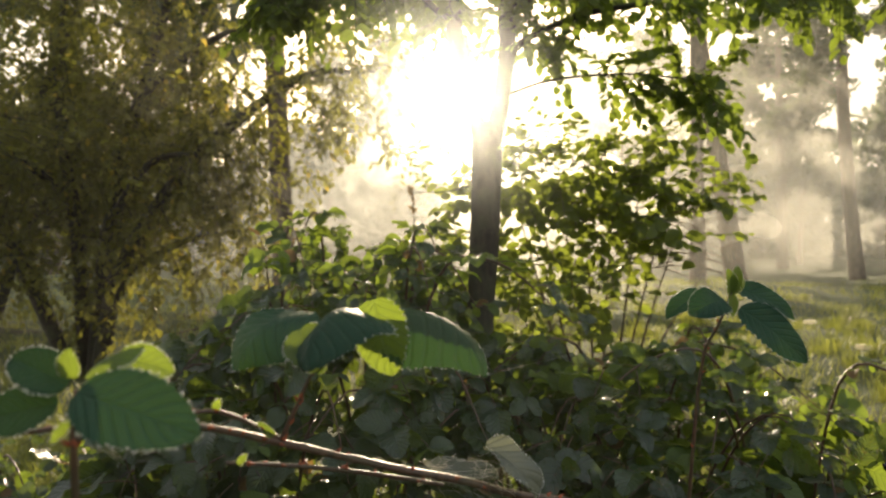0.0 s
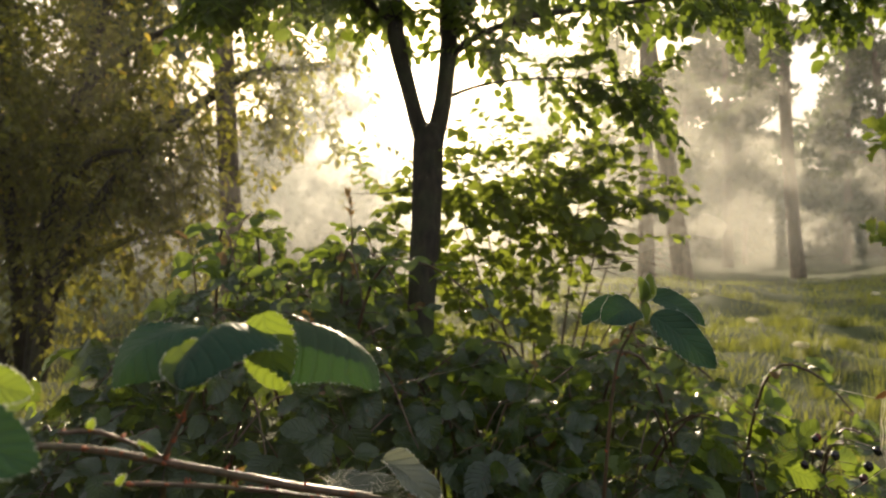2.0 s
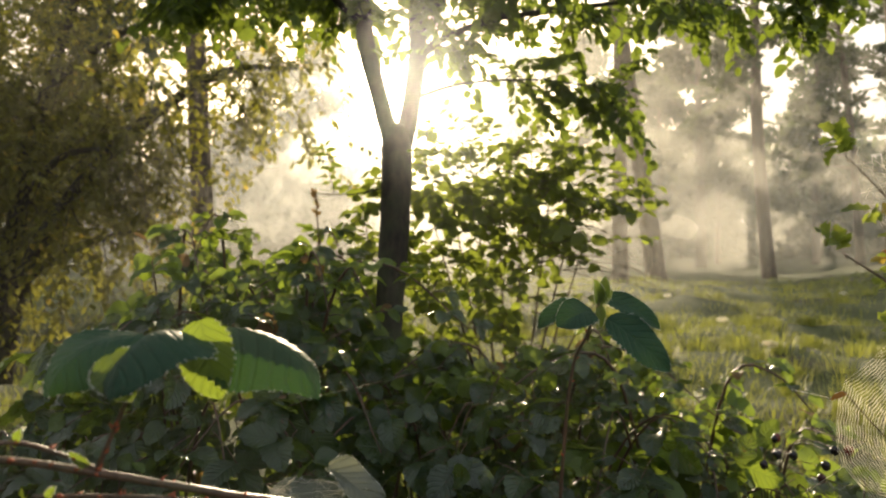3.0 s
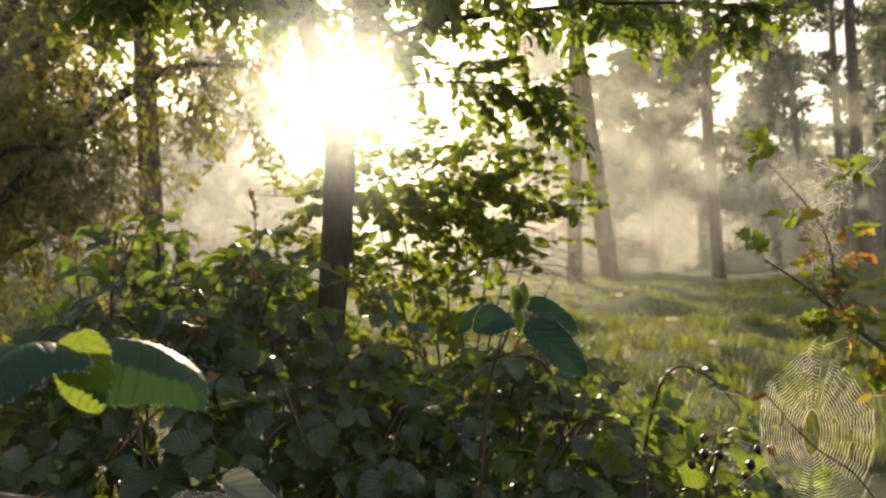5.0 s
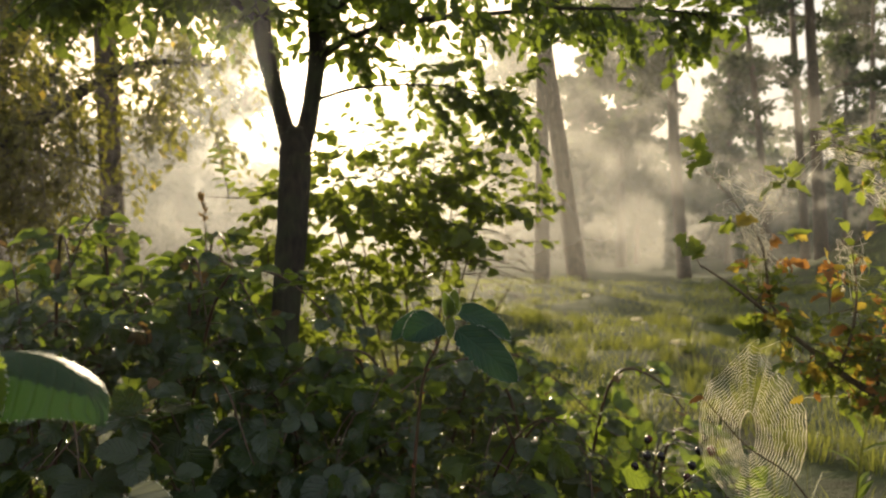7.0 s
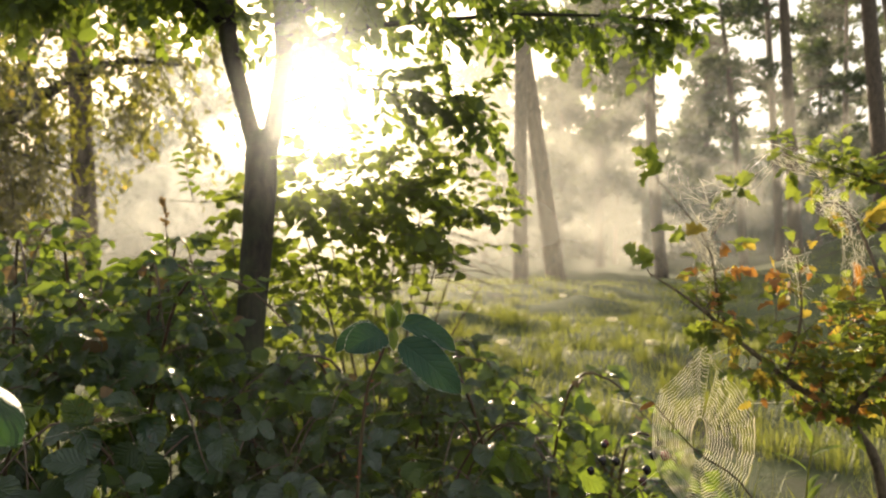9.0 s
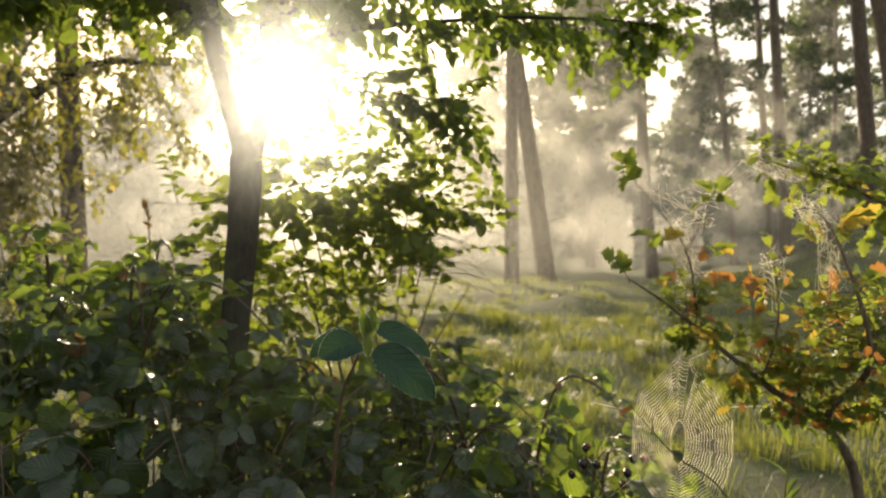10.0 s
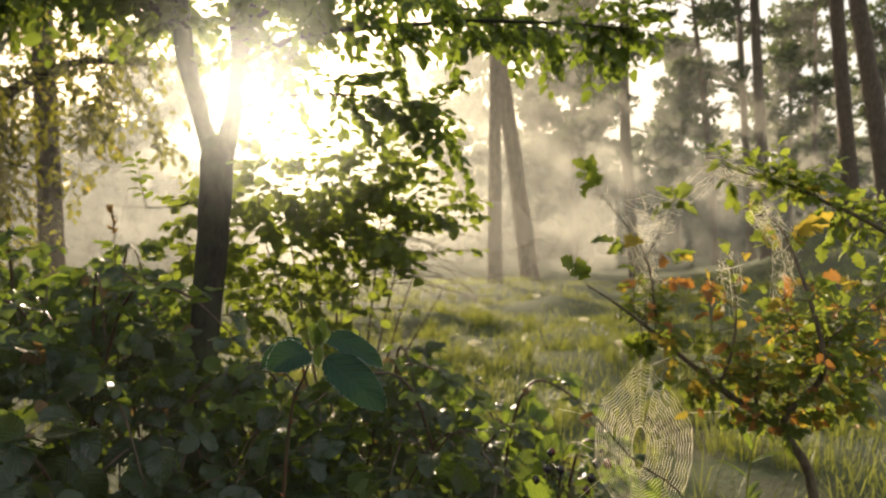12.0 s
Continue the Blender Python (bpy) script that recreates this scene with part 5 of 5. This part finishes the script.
    for _ in range(60):
        gx, gy = rng.uniform(0.5, 2.2), rng.uniform(1.15, 2.6)
        if gx < 0.95 and gy < 1.6:
            continue
        h = rng.uniform(0.2, 0.5)
        lean = Vector((rng.gauss(0, 0.12), rng.gauss(0, 0.1), 0))
        b.add(*tube([(gx, gy, -0.02), Vector((gx, gy, h * 0.6)) + lean * 0.4, Vector((gx, gy, h)) + lean], [0.0014, 0.0011, 0.0004], 3, steps=2))
        if rng.random() < 0.35:
            b.add(*tube([Vector((gx, gy, h)) + lean, Vector((gx, gy, h + 0.05)) + lean * 1.3], [0.002, 0.0006], 4, steps=2))
        for _ in range(2):
            a = rng.uniform(0, 6.28)
            d = Vector((math.cos(a), math.sin(a), 0))
            s = Vector((-d.y, d.x, 0)) * 0.0022
            p0 = Vector((gx, gy, rng.uniform(0, h * 0.4)))
            p1, p2 = p0 + d * 0.06 + Vector((0, 0, 0.16)), p0 + d * 0.16 + Vector((0, 0, 0.18))
            b.add([p0 - s, p0 + s, p1 + s, p1 - s, p2], [(0, 1, 2, 3), (3, 2, 4)], [(0, 0), (1, 0), (1, 0.6), (0, 0.6), (0.5, 1)])
    part("blades", b.mesh("blades", GRASS), tall, kind="stuff")

    for gx, gy in ((3.92, 8.2), (2.2, 7.0), (3.5, 6.3), (6.1, 9.5), (4.6, 11.8), (6.9, 8.2), (7.8, 12.0), (3.2, 13.0)):
        z = ground_height(gx, gy) + 0.1
        ends = []
        for _ in range(70):
            p, q = rand_dir(rng), rand_dir(rng)
            ends.append(((gx + p.x * 0.075, gy + p.y * 0.075, z + p.z * 0.03), (gx + q.x * 0.075, gy + q.y * 0.075, z + q.z * 0.03)))
        tagged(new("sheet_web", threads(rng, ends, 0.01, 0.0014).mesh("sheet_web", SILK)), "dewy sheet web spread over the grass tips", "spider web", group="sheet webs in the grass")

    tip = new("bramble_tip")
    tagged(tip, "slender bramble tip with a yellow-green leaf", "bramble")
    part("cane", stem_mesh("cane", CANE, [(-0.27, 1.2, 0.0), (-0.28, 1.16, 0.7), (-0.285, 1.12, 1.0), (-0.297, 1.11, 1.085)], [0.003, 0.0025, 0.0014, 0.0006], 6), tip)
    for base, end, face, mat, wide in (((-0.297, 1.11, 1.06), (-0.305, 1.09, 1.035), (0.2, -1, 0.3), BRAMBLE_YOUNG_OR_LIT, 0.9), ((-0.297, 1.11, 1.083), (-0.27, 1.1, 1.094), (0, -0.6, 0.8), BRAMBLE_YOUNG_OR_LIT, 0.5),
                                       ((-0.297, 1.11, 1.083), (-0.315, 1.1, 1.096), (0, -0.6, 0.8), BRAMBLE_DEAD, 0.5), ((-0.288, 1.12, 1.03), (-0.26, 1.1, 1.035), (0, -0.4, 0.9), BRAMBLE, 0.6)):
        hero_leaf(tip, "leaf", mat, base, end, face, wide, droop=0.7, seed=60, stations=13, dew=False)

    plume = new("withered_plume")
    tagged(plume, "pinkish withered seed plume on a bare stalk", "plant")
    part("stalk", stem_mesh("stalk", CANE, [(-0.05, 1.55, 0.0), (-0.055, 1.52, 0.8), (-0.062, 1.5, 1.16), (-0.07, 1.5, 1.2)], [0.0025, 0.002, 0.0014, 0.0008], 5), plume)
    for k in range(16):
        f = k / 16
        p = Vector((-0.06, 1.5, 1.14)).lerp(Vector((-0.07, 1.5, 1.2)), f)
        hero_leaf(plume, "seed_leaf", BRAMBLE_DEAD, p, p + Vector((rng.uniform(-1, 1), rng.uniform(-1, 1), 0.6)).normalized() * 0.018, rand_dir(rng), 0.5, seed=70 + k, stations=5, dew=False)

    fern = new("fern")
    tagged(fern, "small green fern beside the tree foot", "fern")
    for k, (ex, ez) in enumerate(((-0.11, 0.93), (-0.06, 0.97), (-0.14, 0.86), (0.0, 0.94))):
        line = [(0.01, 1.62, -0.02), ((0.01 + ex) / 2 + 0.02, 1.6, 0.6), (ex, 1.56, ez), (ex - 0.05, 1.52, ez - 0.03)]
        part("rib", stem_mesh("rib", TWIG, line, [0.0016, 0.0013, 0.0009, 0.0004], 5), fern)
        pts = curve_points(line, 14)
        b = Bunch()
        for i in range(int(len(pts) * 0.45), len(pts) - 1):
            for side in (-1, 1):
                along = Vector(pts[i + 1] - pts[i]).normalized()
                out = along.cross(Vector((0, -1, 0.4))).normalized() * side + along * 0.5
                size = 0.05 * math.sin(math.pi * (0.25 + 0.72 * (i / len(pts) - 0.45) / 0.55))
                v, f, u = SIMPLE[k % 3]
                a = np.array(seat(pts[i], out, (0, -0.6, 0.8), size) @ Matrix.Diagonal((0.45, 1, 1, 1)))
                b.add(v @ a[:3, :3].T + a[:3, 3], f, u)
        part("frond", b.mesh("frond", BRAMBLE_YOUNG_OR_LIT), fern, kind="stuff")

    herb = new("upright_herb")
    tagged(herb, "slender upright herb with narrow bright leaves", "plant")
    stalk = [(1.03, 0.92, -0.02), (1.03, 0.91, 0.4), (1.03, 0.9, 0.71), (1.054, 0.9, 0.845)]
    part("stalk", stem_mesh("stalk", GRASS, stalk, [0.0024, 0.002, 0.0015, 0.0007], 5), herb)
    for k in range(12):
        p = Vector(curve_points(stalk, 12)[14 + int(k * 1.8)])
        hero_leaf(herb, "leaf", BRAMBLE_YOUNG_OR_LIT, p, p + Vector((rng.uniform(-1, 1), rng.uniform(-0.6, 0.6), 0.35)).normalized() * 0.055, (rng.uniform(-0.3, 0.3), -0.3, 1), 0.2, droop=0.8, seed=90 + k, stations=9, dew=False)


build_ground()
build_grass()
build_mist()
build_glare_sheet()
build_pines()
build_far_woods()
build_young_tree()
build_shrub()
build_shaded_tree()
build_brambles()
build_near_bramble()
build_oak_sapling()
build_orb_web()
build_undergrowth()
